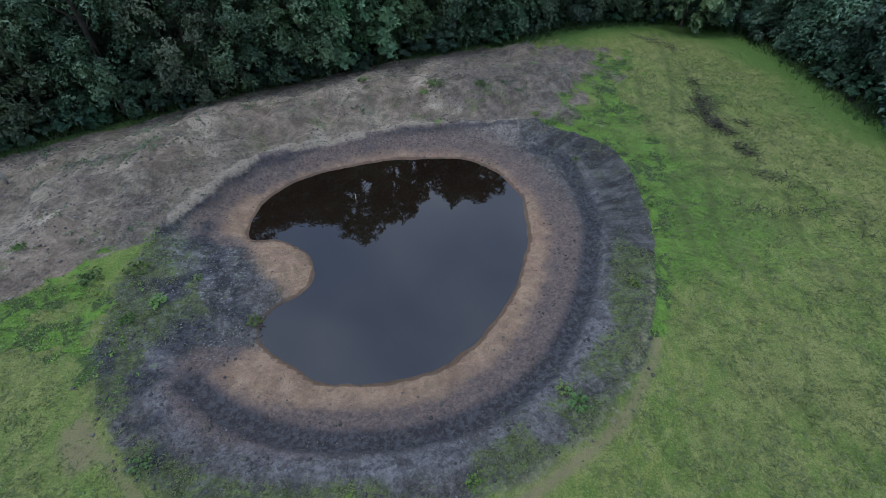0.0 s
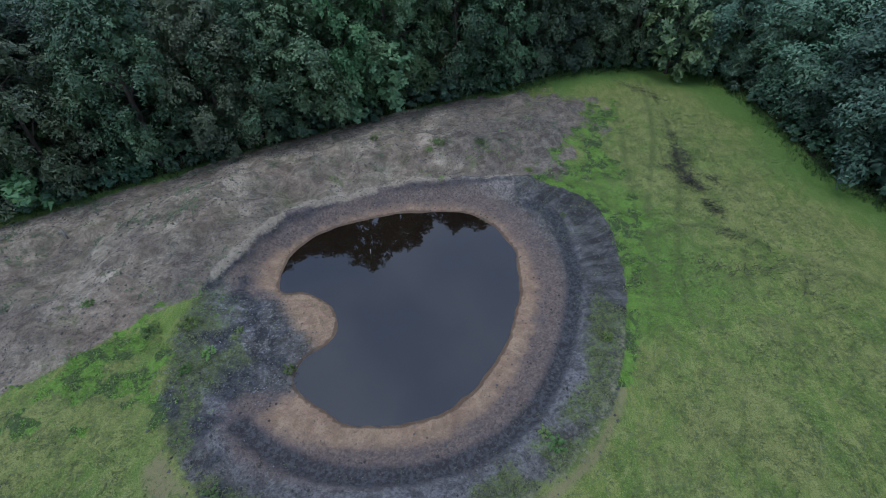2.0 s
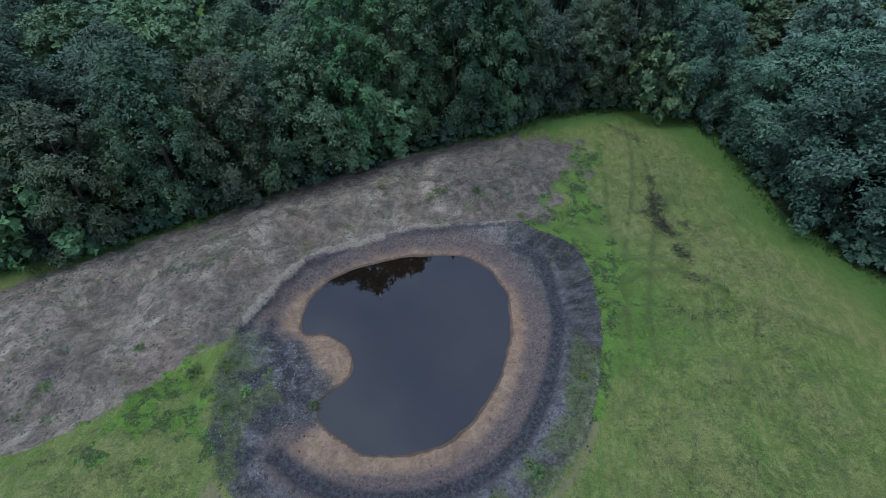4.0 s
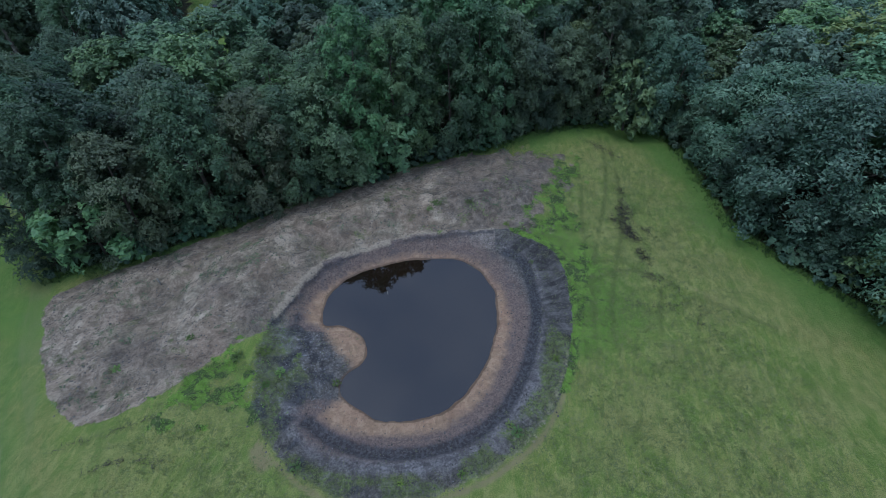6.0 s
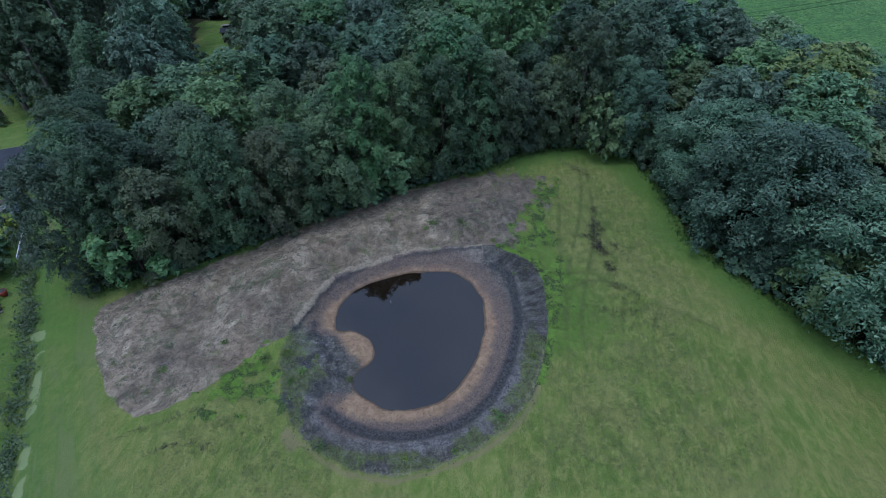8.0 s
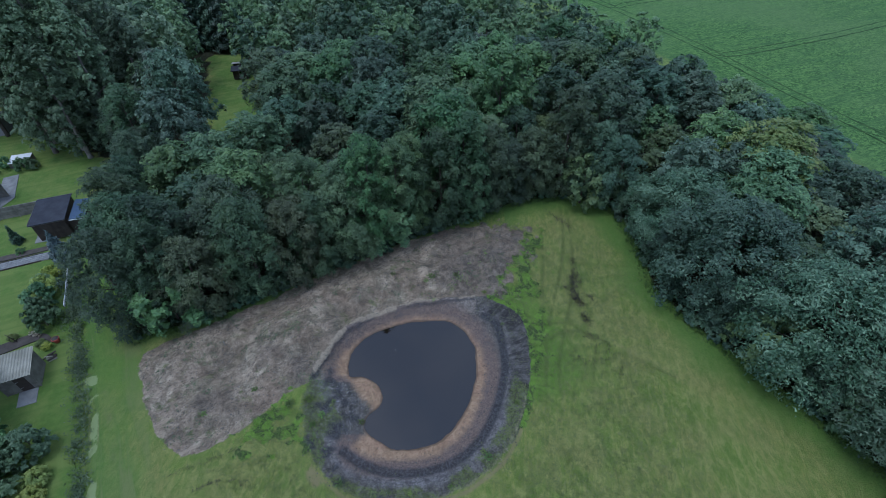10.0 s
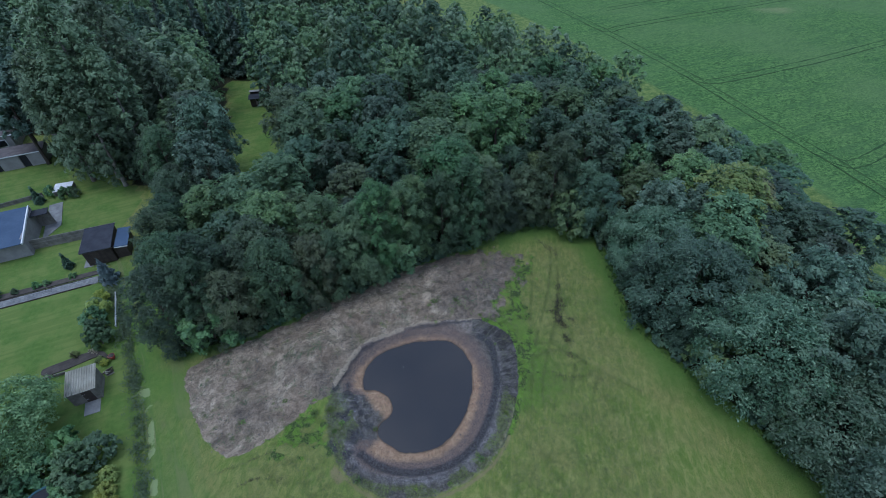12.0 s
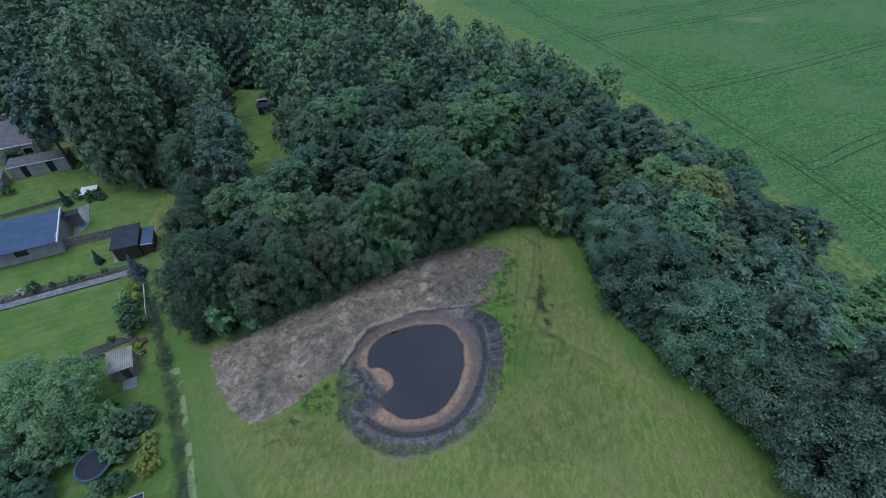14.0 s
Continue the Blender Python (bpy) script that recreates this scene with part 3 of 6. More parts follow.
LUSH = [
    smooth_loop([(-15.2, 7.0), (-13.0, 9.2), (-11.7, 11.0), (-10.6, 10.7), (-10.1, 8.8), (-9.3, 6.8), (-10.0, 6.4), (-11.2, 7.4), (-13.2, 6.8)]),
    smooth_loop([(6.9, 16.0), (7.3, 18.3), (6.3, 20.4), (4.6, 20.7), (6.3, 23.0), (7.6, 26.0), (9.0, 29.5), (10.3, 30.0), (9.8, 24.0), (9.0, 19.0), (8.2, 14.0), (7.3, 11.0)]),
    smooth_loop([(3.0, 24.6), (5.5, 25.4), (6.4, 24.2), (4.2, 23.8)]),
    smooth_loop([(-1.6, 21.4), (1.6, 21.6), (4.6, 21.4), (4.4, 20.9), (1.0, 21.0), (-1.4, 21.0)]),
]
NORTH_EDGE = [(-26.5, 17.3), (-19.5, 19.0), (-14.8, 21.6), (-9.0, 24.9), (-2.8, 28.6), (3.3, 31.6), (8.8, 34.8), (14.5, 35.6), (18.0, 34.6)]
EAST_EDGE = [(19.6, 31.5), (19.8, 26.0), (19.6, 21.5), (21.6, 16.8), (24.6, 12.6), (27.8, 7.5), (30.5, 2.5), (34.0, -5.0), (38.0, -14.0)]
FAR_EDGE = [(52.0, -14.0), (49.0, 5.0), (48.5, 17.0), (46.8, 32.0), (43.2, 44.5), (35.5, 57.5), (25.5, 72.0), (15.5, 87.0), (5.0, 98.0), (-8.0, 116.0), (-22.0, 138.0)]
WOOD = NORTH_EDGE + EAST_EDGE + FAR_EDGE + [(-140, 190), (-160, 84), (-95, 66), (-76, 61), (-66, 62), (-57, 58), (-52, 52), (-45, 47), (-38.2, 44), (-33.6, 36), (-32.1, 30), (-30.4, 24)]
CLEARING = [(-20.5, 36.5), (-21.5, 42.0), (-23.6, 51.0), (-26.4, 59.0), (-31.3, 71.5), (-37.0, 82.0), (-42.6, 82.0), (-36.2, 64.0), (-32.2, 53.0), (-27.6, 42.5), (-25.5, 36.5)]
CROP_EDGE = [(58, -60), (53, 10), (52, 22), (50.5, 32), (47.5, 46), (43.5, 60), (37, 75), (29, 94), (20, 112), (8, 131), (-25, 185), (-60, 240)]
FIELD = CROP_EDGE + [(-60, 1500), (1500, 1500), (1500, -60)]
DITCH = [(-42.0, 32.0), (-37.6, 26.2), (-33.6, 20.6), (-30.4, 15.6), (-27.3, 10.2), (-24.8, 5.4), (-22.2, 0.0), (-17.0, -10.0)]
GARDENS = DITCH + [(-80, -10), (-90, 55), (-60, 58), (-50, 50), (-42, 44)]
TRACKS = [
    smooth_loop([(13.3, 33.6), (12.7, 28.8), (11.4, 23.7), (9.8, 19.2), (8.5, 14.9), (7.9, 11.0), (7.4, 7.5)], False),
    smooth_loop([(13.9, 33.1), (13.1, 26.4), (11.7, 20.2), (10.3, 16.5), (9.2, 12.9), (8.7, 9.0), (8.6, 5.0)], False),
    smooth_loop([(8.3, 13.0), (8.8, 19.0), (9.8, 24.0), (10.6, 30.0)], False),
    smooth_loop([(8.3, 16.9), (9.4, 17.4), (10.8, 17.4), (11.5, 16.9), (12.4, 15.8)], False),
    smooth_loop([(8.6, 15.5), (10.5, 16.6), (12.5, 16.2), (14.5, 14.5), (18.0, 12.0)], False),
    smooth_loop([(10.4, 3.0), (10.8, 7.0), (11.4, 11.0), (12.6, 15.0)], False),
    smooth_loop([(12.0, 3.0), (12.5, 7.0), (13.2, 10.5), (14.4, 13.5)], False),
    smooth_loop([(-13.5, 0.0), (-12.6, 3.0), (-10.8, 6.0)], False),
    smooth_loop([(-15.4, 0.0), (-14.4, 3.2), (-12.2, 6.4)], False),
]
BARE = [[(-8.9, 5.2), (-8.4, 4.6)], [(-33.0, 11.6), (-32.2, 10.3)]]


def lie(x, y):
    """What covers the ground at x, y (arrays), and how high it lies."""
    jx, jy = (wobble(x, y, 0.9) - 0.5) + 0.5 * (wobble(x, y, 0.33) - 0.5), (wobble(x + 90, y, 0.9) - 0.5) + 0.5 * (wobble(x + 90, y, 0.33) - 0.5)
    rag = 0.45 + 2.2 * ease(x, 0, 5)
    gx, gy = x + 0.16 * jx, y + 0.16 * jy
    dw, dr, ds, dp = signed(x + 0.13 * jx, y + 0.13 * jy, WATER_LINE), signed(gx, gy, RIM), signed(x + rag * jx, y + rag * jy, SPOIL), signed(gx, gy, SAND_LINE)
    dring = signed(x, y, INNER_RING)
    dg = line_distance(x, y, GROOVE)
    dwood, dfield, dgarden = signed(x, y, WOOD), signed(x, y, FIELD), signed(x, y, GARDENS)
    dclear = signed(x, y, CLEARING)
    dscarp = line_distance(x, y, SCARP)
    w1, w3, w08 = wobble(x, y, 1.1), wobble(x + 40, y, 3.2), wobble(x, y + 70, 0.42)
    z = -0.9 * ease(-x, 12, 30)
    z = z + 0.05 * (w3 - 0.5) * ease(dr, 0, 2)
    # the bank of spread subsoil
    heap = ease(-ds, -0.3, 3.2)
    z = z + heap * (0.22 + 0.46 * (w3 - 0.4) + 0.34 * (w1 - 0.5) + 0.15 * (w08 - 0.5))
    along, across = x * 0.87 + y * 0.5, y * 0.87 - x * 0.5
    furrow = 0.40 * (wobble(along * 0.4, across, 1.1) - 0.5) + 0.22 * (wobble(along * 0.7 + 31, across, 0.45) - 0.5)
    z = z + heap * furrow * ease(dr, -0.3, 0.8)
    z = z + 0.75 * np.exp(-(line_distance(x, y, BANK) / 2.6) ** 2) * ease(dr, 0.0, 2.0)
    # the bowl of the pond
    u = np.clip(dw / np.maximum(dw - np.minimum(dr, 0), 1e-3), 0, 1)
    bowl = WATER_Z + 0.03 + (0 - WATER_Z) * (0.55 * u ** 0.75 + 0.45 * ease(u, 0.25, 1.0))
    bowl = bowl - 0.13 * np.exp(-(dg / 0.26) ** 2) + 0.06 * np.exp(-((dg - 0.6) / 0.35) ** 2)
    bowl = bowl + ease(u, 0.08, 0.4) * (0.13 * (w1 - 0.5) + 0.09 * (w08 - 0.5))
    bowl = np.where(dw < 0, WATER_Z + 0.03 - np.minimum(1.0, -0.3 * dw), bowl)
    z = np.where(dr < 0, bowl + z * ease(u, 0.55, 1.0), z)
    z = z + 0.03 * np.exp(-(dscarp / 0.4) ** 2) * ease(w1, 0.1, 0.4)
    z = z - 0.35 * np.exp(-((line_distance(x, y, DITCH) - 0.0) / 0.6) ** 2)
    z = z + 0.16 * ease(-dfield, 0, 1.5)
    lush = np.zeros(x.shape)
    for k, poly in enumerate(LUSH):
        lush = np.maximum(lush, ease(-signed(x + 2.2 * jx, y + 2.2 * jy, poly), -0.4, 0.6) * (1.0 if k < 2 else 0.62))
    wst = ease(-x, 5.5, 8.0) * ease(13.0 - y, 0.0, 1.5)
    lush = np.maximum(lush * ease(w1, 0.12, 0.5) * np.where(x > 3, 0.55 + 0.45 * ease(x - 0.28 * y, 0.6, 3.0), 1.0), 0.28 * wst * np.exp(-((dr + 0.2) / 0.9) ** 2) * ease(w1, 0.3, 0.7))
    lime = np.where(x > 4, np.exp(-((dr - 0.4) / (1.4 + 3.2 * w3)) ** 2) * ease(y, 8.5, 11.5) * ease(32 - y, 0, 6), 0.45 * np.exp(-((dr - 0.5) / 1.0) ** 2) * ease(-x, 4.0, 7.0)) * (dr > -0.2)
    lime = np.maximum(lime, 0.9 * ease(-x - 0.62 * y, 12.5, 15.5) * ease(y, 9.0, 14.0) * ease(32 - y, 0, 6) * (dgarden > 0) * ease(w3, 0.0, 0.5))
    lime = np.maximum(lime, 0.8 * 0.22 * np.exp(-((x + 11.5) / 3.4) ** 2 - ((y - 6.2) / 2.6) ** 2) * (dr > -0.2))
    lush = lush * np.where(x > 2, ease(dr, -0.3, 0.05), 1.0)
    rimgreen = ease(dr, -0.2, 0.05) * ease(-dr, -0.9, -0.1) * (x > 4) * (y > 8)
    track = np.zeros(x.shape)
    for line in TRACKS:
        track = np.maximum(track, 0.95 - 0.95 * ease(line_distance(x, y, line), 0.05, 0.32))
    bare = np.zeros(x.shape)
    for line in BARE:
        bare = np.maximum(bare, 0.62 - 0.62 * ease(line_distance(x, y, line), 0.1, 0.9))
    bare = np.maximum(bare, 0.5 * np.exp(-(line_distance(x, y, [(-26.4, 11.8), (-23.8, 8.0), (-21.0, 3.0)]) / 0.9) ** 2) * ease(0.5 * w1 + 0.5 * w08, 0.2, 0.75))
    bare = np.maximum(bare, 0.6 * np.exp(-((dr - 0.12) / 0.3) ** 2) * (y < 10) * (x > -9))
    bare = np.maximum(bare, 0.6 * np.exp(-((x - 86) / 8) ** 2 - ((y - 119) / 3.5) ** 2))
    bare = np.maximum(bare, 0.42 * np.exp(-(line_distance(x, y, [(13.2, 16.4), (15.0, 14.6), (18.2, 12.2)]) / 0.9) ** 2))
    bare = np.maximum(bare, 0.45 * np.exp(-(line_distance(x, y, [(11.9, 32.1), (12.1, 26.4), (11.2, 21.8)]) / 0.35) ** 2) * ease(w1, 0.2, 0.6))
    chalk = 0.85 * np.exp(-((line_distance(x, y, CHALK) / 1.3) ** 2)) * ease(w1 * 0.5 + w3 * 0.5, 0.25, 0.6)
    for px, py, pr in ((-21.6, 11.4, 2.6), (-19.2, 9.6, 1.1), (-14.6, 12.6, 0.9), (-12.6, 15.4, 0.8), (-1.5, 25.2, 1.3), (1.4, 25.6, 1.0)):
        chalk = np.maximum(chalk, 0.9 * np.exp(-((x - px) ** 2 + (y - py) ** 2) / pr ** 2) * ease(w1, 0.1, 0.5))
    chalk = np.maximum(chalk, 0.5 * ease(-x, 10.0, 16.0) * ease(w3, 0.3, 0.65))
    murk = np.zeros(x.shape)
    for px, py, pr in ((-8.7, 10.0, 1.2), (-9.2, 12.8, 1.0), (-6.9, 10.2, 0.8), (-7.4, 8.4, 0.7), (-9.3, 7.6, 0.7), (-6.4, 9.2, 0.7), (-7.6, 7.0, 0.8), (-7.9, 11.6, 0.6), (-4.0, 3.9, 0.7), (-7.0, 4.9, 0.6)):
        murk = np.maximum(murk, 1.1 * np.exp(-((x - px + jx) ** 2 + (y - py + jy) ** 2) / pr ** 2) * ease(w08, 0.2, 0.6))
    north = (y > 12.3) * (x < 3.0)
    zones = {
        "arc": np.arctan2(y - 12.7, x + 2.3) * 5.0,
        "shore": dw,
        "soil": np.where(y < 7, ease(-dr, -0.5, 0.8), ease(-dr, -0.3, 0.3)) * (1 - wst) + wst * ease(-dr, -0.5, 0.9),
        "lime": lime,
        "spoil": np.where(x > 2.5, 0.92 * ease(-ds, -1.3, 1.9), ease(-ds, -0.35, 0.35)),
        "sand": ease(-dp, -0.55, 0.95) * (dr < 0) * (1 - 0.28 * north * ease(y, 14, 17)),
        "wet": np.where(dr < 0, 1 - ease(dw, -0.04, 0.10), 0),
        "blush": np.where(dr < 0, ease(-dp, -1.9, -0.1), 0) * np.where((x < -5.2) & (y > 8) & (y < 12.3), 0.25, 1.0) * (1 - 0.2 * ease(y, 13.5, 16.5)),
        "lavender": np.exp(-((dring - 0.5) / np.where(y < 8, 0.7, 0.5)) ** 2) * (dr < 0) * np.where(y > 13, 0.75, 1.0) + 0.8 * np.exp(-((x + 8.3) / 1.3) ** 2 - ((y - 11.0) / 1.6) ** 2),
        "umber": ease(x + 0.25 * y + 2.5 * jx, 2.0, 9.0) + 0.9 * np.exp(-((x + 10.6) / 1.6) ** 2 - ((y - 13.0) / 1.5) ** 2) + 0.8 * np.exp(-((x + 17.2) / 2.2) ** 2 - ((y - 10.6) / 1.5) ** 2) * ease(w1, 0.1, 0.5) + 0.6 * np.exp(-((x + 13.8) / 1.8) ** 2 - ((y - 14.5) / 1.2) ** 2),
        "chalk": chalk,
        # lusher band by the wood that also carries the trees' painted shade
        "shade_grass": 0.95 * np.exp(-(line_distance(x, y, EAST_EDGE) / (2.2 + 2.4 * w3)) ** 2) + 0.9 * np.exp(-(line_distance(x, y, NORTH_EDGE) / np.where(x > 7, 3.4, 1.2)) ** 2),
        "strip": ease(-x - 0.62 * y + 2.5 * jx, 12.5, 20.5) * (dgarden > 0) * ease(36 - y, 0, 8),
        "ashy": north * (dr < 0) * (1 - ease(-dp, -0.4, 0.4)) * ease(w1 * 0.6 + w08 * 0.4, 0.2, 0.6),
        "peat": ease(-dr, -0.15, 0.15) * ease(dr, -2.0, -1.3) * ease(x, 2.5, 5.0) * ease(y, 8.5, 12.0) * ease(20.5 - y, 0, 1.5),
        "stony": np.exp(-((x + 8.2) / 1.9) ** 2 - ((y - 10.2) / 2.6) ** 2) * (dr < 0),
        "straw": 1.0 * np.exp(-((line_distance(x, y, DITCH) - 0.85) / 0.42) ** 2) * ease(w1, 0.15, 0.45) * (y < 13.5) * (x > -30) * (dgarden > 0),
        # last term draws the north scarp's shadow as a dark line of colour
        "groove_and_shadow": murk + 1.1 * np.exp(-(dg / 0.34) ** 2) + 0.25 * np.exp(-((dg - 0.3) / 0.35) ** 2) * (dring < 0) + 0.75 * np.exp(-((dr + 0.3) / 0.2) ** 2) * north * ease(w1, 0.15, 0.5),
        "edge": np.maximum(0.45 * np.exp(-((dr + 0.2) / 0.24) ** 2) * (y < 11) * (x > -4.5), 1.2 * np.exp(-((dr + 0.02) / 0.24) ** 2) * north * ease(wobble(x + 7, y, 0.9), 0.25, 0.55) * np.where(x > -4, 0.6, 1.0)),
        "sprout": ease(-dr, -0.1, 0.2) * np.maximum(ease(dp, 1.25, 2.1), 0.6 * ease(-x, 7.8, 9.0)) * ease(w1, 0.05, 0.5) * np.where(x < 0, 1.0, 1.15) * (1 - 0.75 * ease(y, 11.0, 13.5) * (x > 0)),
        "lush": np.maximum(lush, 0.8 * rimgreen),
        "track": track * ease(w1, -0.2, 0.45) * (0.5 + 0.5 * ease(y, 9.0, 14.0)),
        "worn": bare,
        "field": ease(-dfield, -0.5, 0.5),
        "weedy": ease(dwood, -1, 2) * ease(dfield, -5.5, -1.0) * (x > 0) * (y > -30) * ((x > 44) | (y > 50)),
        # starts outside the edge, so the painted shade meets the overhanging crowns
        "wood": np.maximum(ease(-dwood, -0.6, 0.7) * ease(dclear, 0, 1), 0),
        "lawn": np.maximum(ease(-dgarden, -0.2, 0.2), ease(-dclear, -0.5, 0.5)),
    }
    return z, zones


def height(x, y):
    return float(lie(np.array([float(x)]), np.array([float(y)]))[0][0])


def spread(lo, hi, step):
    return list(np.arange(lo, hi - 1e-6, step))


# ---- ground: one sheet out to the horizon ----
def build_ground():
    xs = [-1500, -700, -350, -220, -170] + spread(-150, -70, 8) + spread(-70, -28, 1.4) + spread(-28, -12, 0.21) + spread(-12, 9, 0.17) + spread(9, 22, 0.25) + spread(22, 40, 0.55) + spread(40, 64, 1.3) + spread(64, 160, 6) + [160, 200, 300, 600, 1500]
    ys = [-900, -300, -120, -70, -45] + spread(-32, -14, 2.0) + spread(-14, -4, 1.0) + spread(-4, 2, 0.5) + spread(2, 22, 0.17) + spread(22, 36, 0.3) + spread(36, 60, 1.4) + spread(60, 150, 3) + spread(150, 220, 12) + [220, 300, 500, 900, 1500]
    X, Y = np.meshgrid(np.array(xs), np.array(ys))
    x, y = X.ravel(), Y.ravel()
    z, zones = lie(x, y)
    nx, ny = len(xs), len(ys)
    i, j = np.meshgrid(np.arange(nx - 1), np.arange(ny - 1))
    a = (j * nx + i).ravel()
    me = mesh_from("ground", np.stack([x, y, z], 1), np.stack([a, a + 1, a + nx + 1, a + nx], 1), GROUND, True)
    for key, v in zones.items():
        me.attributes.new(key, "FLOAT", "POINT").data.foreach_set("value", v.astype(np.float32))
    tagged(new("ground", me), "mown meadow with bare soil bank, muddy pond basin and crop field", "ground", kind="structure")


build_ground()


def build_water():
    n = len(WATER_LINE)
    c = WATER_LINE.mean(0)
    out = WATER_LINE + 0.35 * (WATER_LINE - c) / np.linalg.norm(WATER_LINE - c, axis=1)[:, None]
    top = [(*p, WATER_Z) for p in out]
    bm = bmesh.new()
    face = bm.faces.new([bm.verts.new(p) for p in top])
    bmesh.ops.triangulate(bm, faces=[face])
    bm.normal_update()
    if sum(f.normal.z for f in bm.faces) < 0:
        bmesh.ops.reverse_faces(bm, faces=bm.faces[:])
    me = bpy.data.meshes.new("pond_water")
    bm.to_mesh(me)
    bm.free()
    me.materials.append(WATER)
    tagged(new("pond_water", me), "still dark brown pond water mirroring the grey sky", "water", kind="structure")


build_water()


def ribbon(name, line, width, material, label, lift=0.02, wave=0.12, seed=1):
    """A strip that lies on the ground along a line, with uneven edges."""
    r = rng(seed)
    p = np.array(line, dtype=float)
    d = np.gradient(p, axis=0)
    d /= np.linalg.norm(d, axis=1)[:, None]
    nrm = np.stack([-d[:, 1], d[:, 0]], 1)
    cols = []
    for k in (-0.5, 0.0, 0.5):
        q = p + nrm * (k * width * (1 + wave * r.normal(size=len(p))))[:, None]
        z = lie(q[:, 0], q[:, 1])[0] + lift + (0.015 if k == 0 else 0)
        cols.append(np.stack([q[:, 0], q[:, 1], z], 1))
    v = np.stack(cols, 1).reshape(-1, 3)
    f = []
    for i in range(len(p) - 1):
        for k in range(2):
            a = i * 3 + k
            f.append((a, a + 1, a + 4, a + 3))
    me = mesh_from(name, v, f, material, True)
    return tagged(new(name, me), label, "wheel track", "wheel tracks in the crop", "structure")


def build_tramlines():
    main = smooth_loop([(14, 159), (23.4, 140.3), (38.8, 105.3), (44.4, 91.5), (49.2, 78.4), (53.2, 64.5), (58.2, 49.0), (62.0, 34.3), (66, 20), (70, -10)], False, 12)
    offs = [smooth_loop([(48.6, 80.5), (50.2, 77.6), (54.8, 77.7), (78.8, 87.0), (108.4, 100.5), (190, 136)], False, 14),
            smooth_loop([(38.0, 107.5), (40.0, 105.6), (46.2, 109.0), (78.0, 121.9), (170, 160)], False, 14),
            smooth_loop([(57.6, 51.5), (58.9, 48.8), (62.1, 48.8), (77.9, 57.0), (130, 80)], False, 14),
            smooth_loop([(42.7, 121.1), (61.7, 129.1), (84.3, 136.2), (150, 160)], False, 14),
            smooth_loop([(64.5, 26.0), (66.5, 23.5), (71, 24.5), (110, 40)], False, 14)]
    k = 0
    for line in [main] + offs:
        d = np.gradient(line, axis=0)
        d /= np.linalg.norm(d, axis=1)[:, None]
        nrm = np.stack([-d[:, 1], d[:, 0]], 1)
        for side in (-0.95, 0.95):
            k += 1
            ribbon("wheel_track", line + nrm * side, 0.32, RUT, "narrow dark wheel rut pressed through the green crop", 0.03, 0.4, k)


build_tramlines()


# ---- trees ----
def unit(v):
    return v / np.maximum(np.linalg.norm(v, axis=1), 1e-9)[:, None]


def leaf_cloud(r, p, n, size, long=1.6, droop=0.0, corners=4):
    """Folded leaf shapes at the places p, facing n."""
    k = len(p)
    t = unit(np.cross(n, r.normal(size=(k, 3))))
    t[:, 2] -= droop
    t = unit(t)
    b = unit(np.cross(n, t))
    s = (size * (0.6 + 0.8 * r.random(k)))[:, None]
    if corners == 3:
        v = np.stack([p - t * s * long * 0.45 + b * s * 0.42, p + t * s * long * 0.6, p - t * s * long * 0.4 - b * s * 0.42], 1)
    else:
        v = np.stack([p - t * s * long * 0.5, p + b * s * 0.5 + n * s * 0.12, p + t * s * long * 0.5 - n * s * 0.15, p - b * s * 0.5 + n * s * 0.12], 1)
    return v.reshape(-1, 3), np.arange(corners * k).reshape(-1, corners)


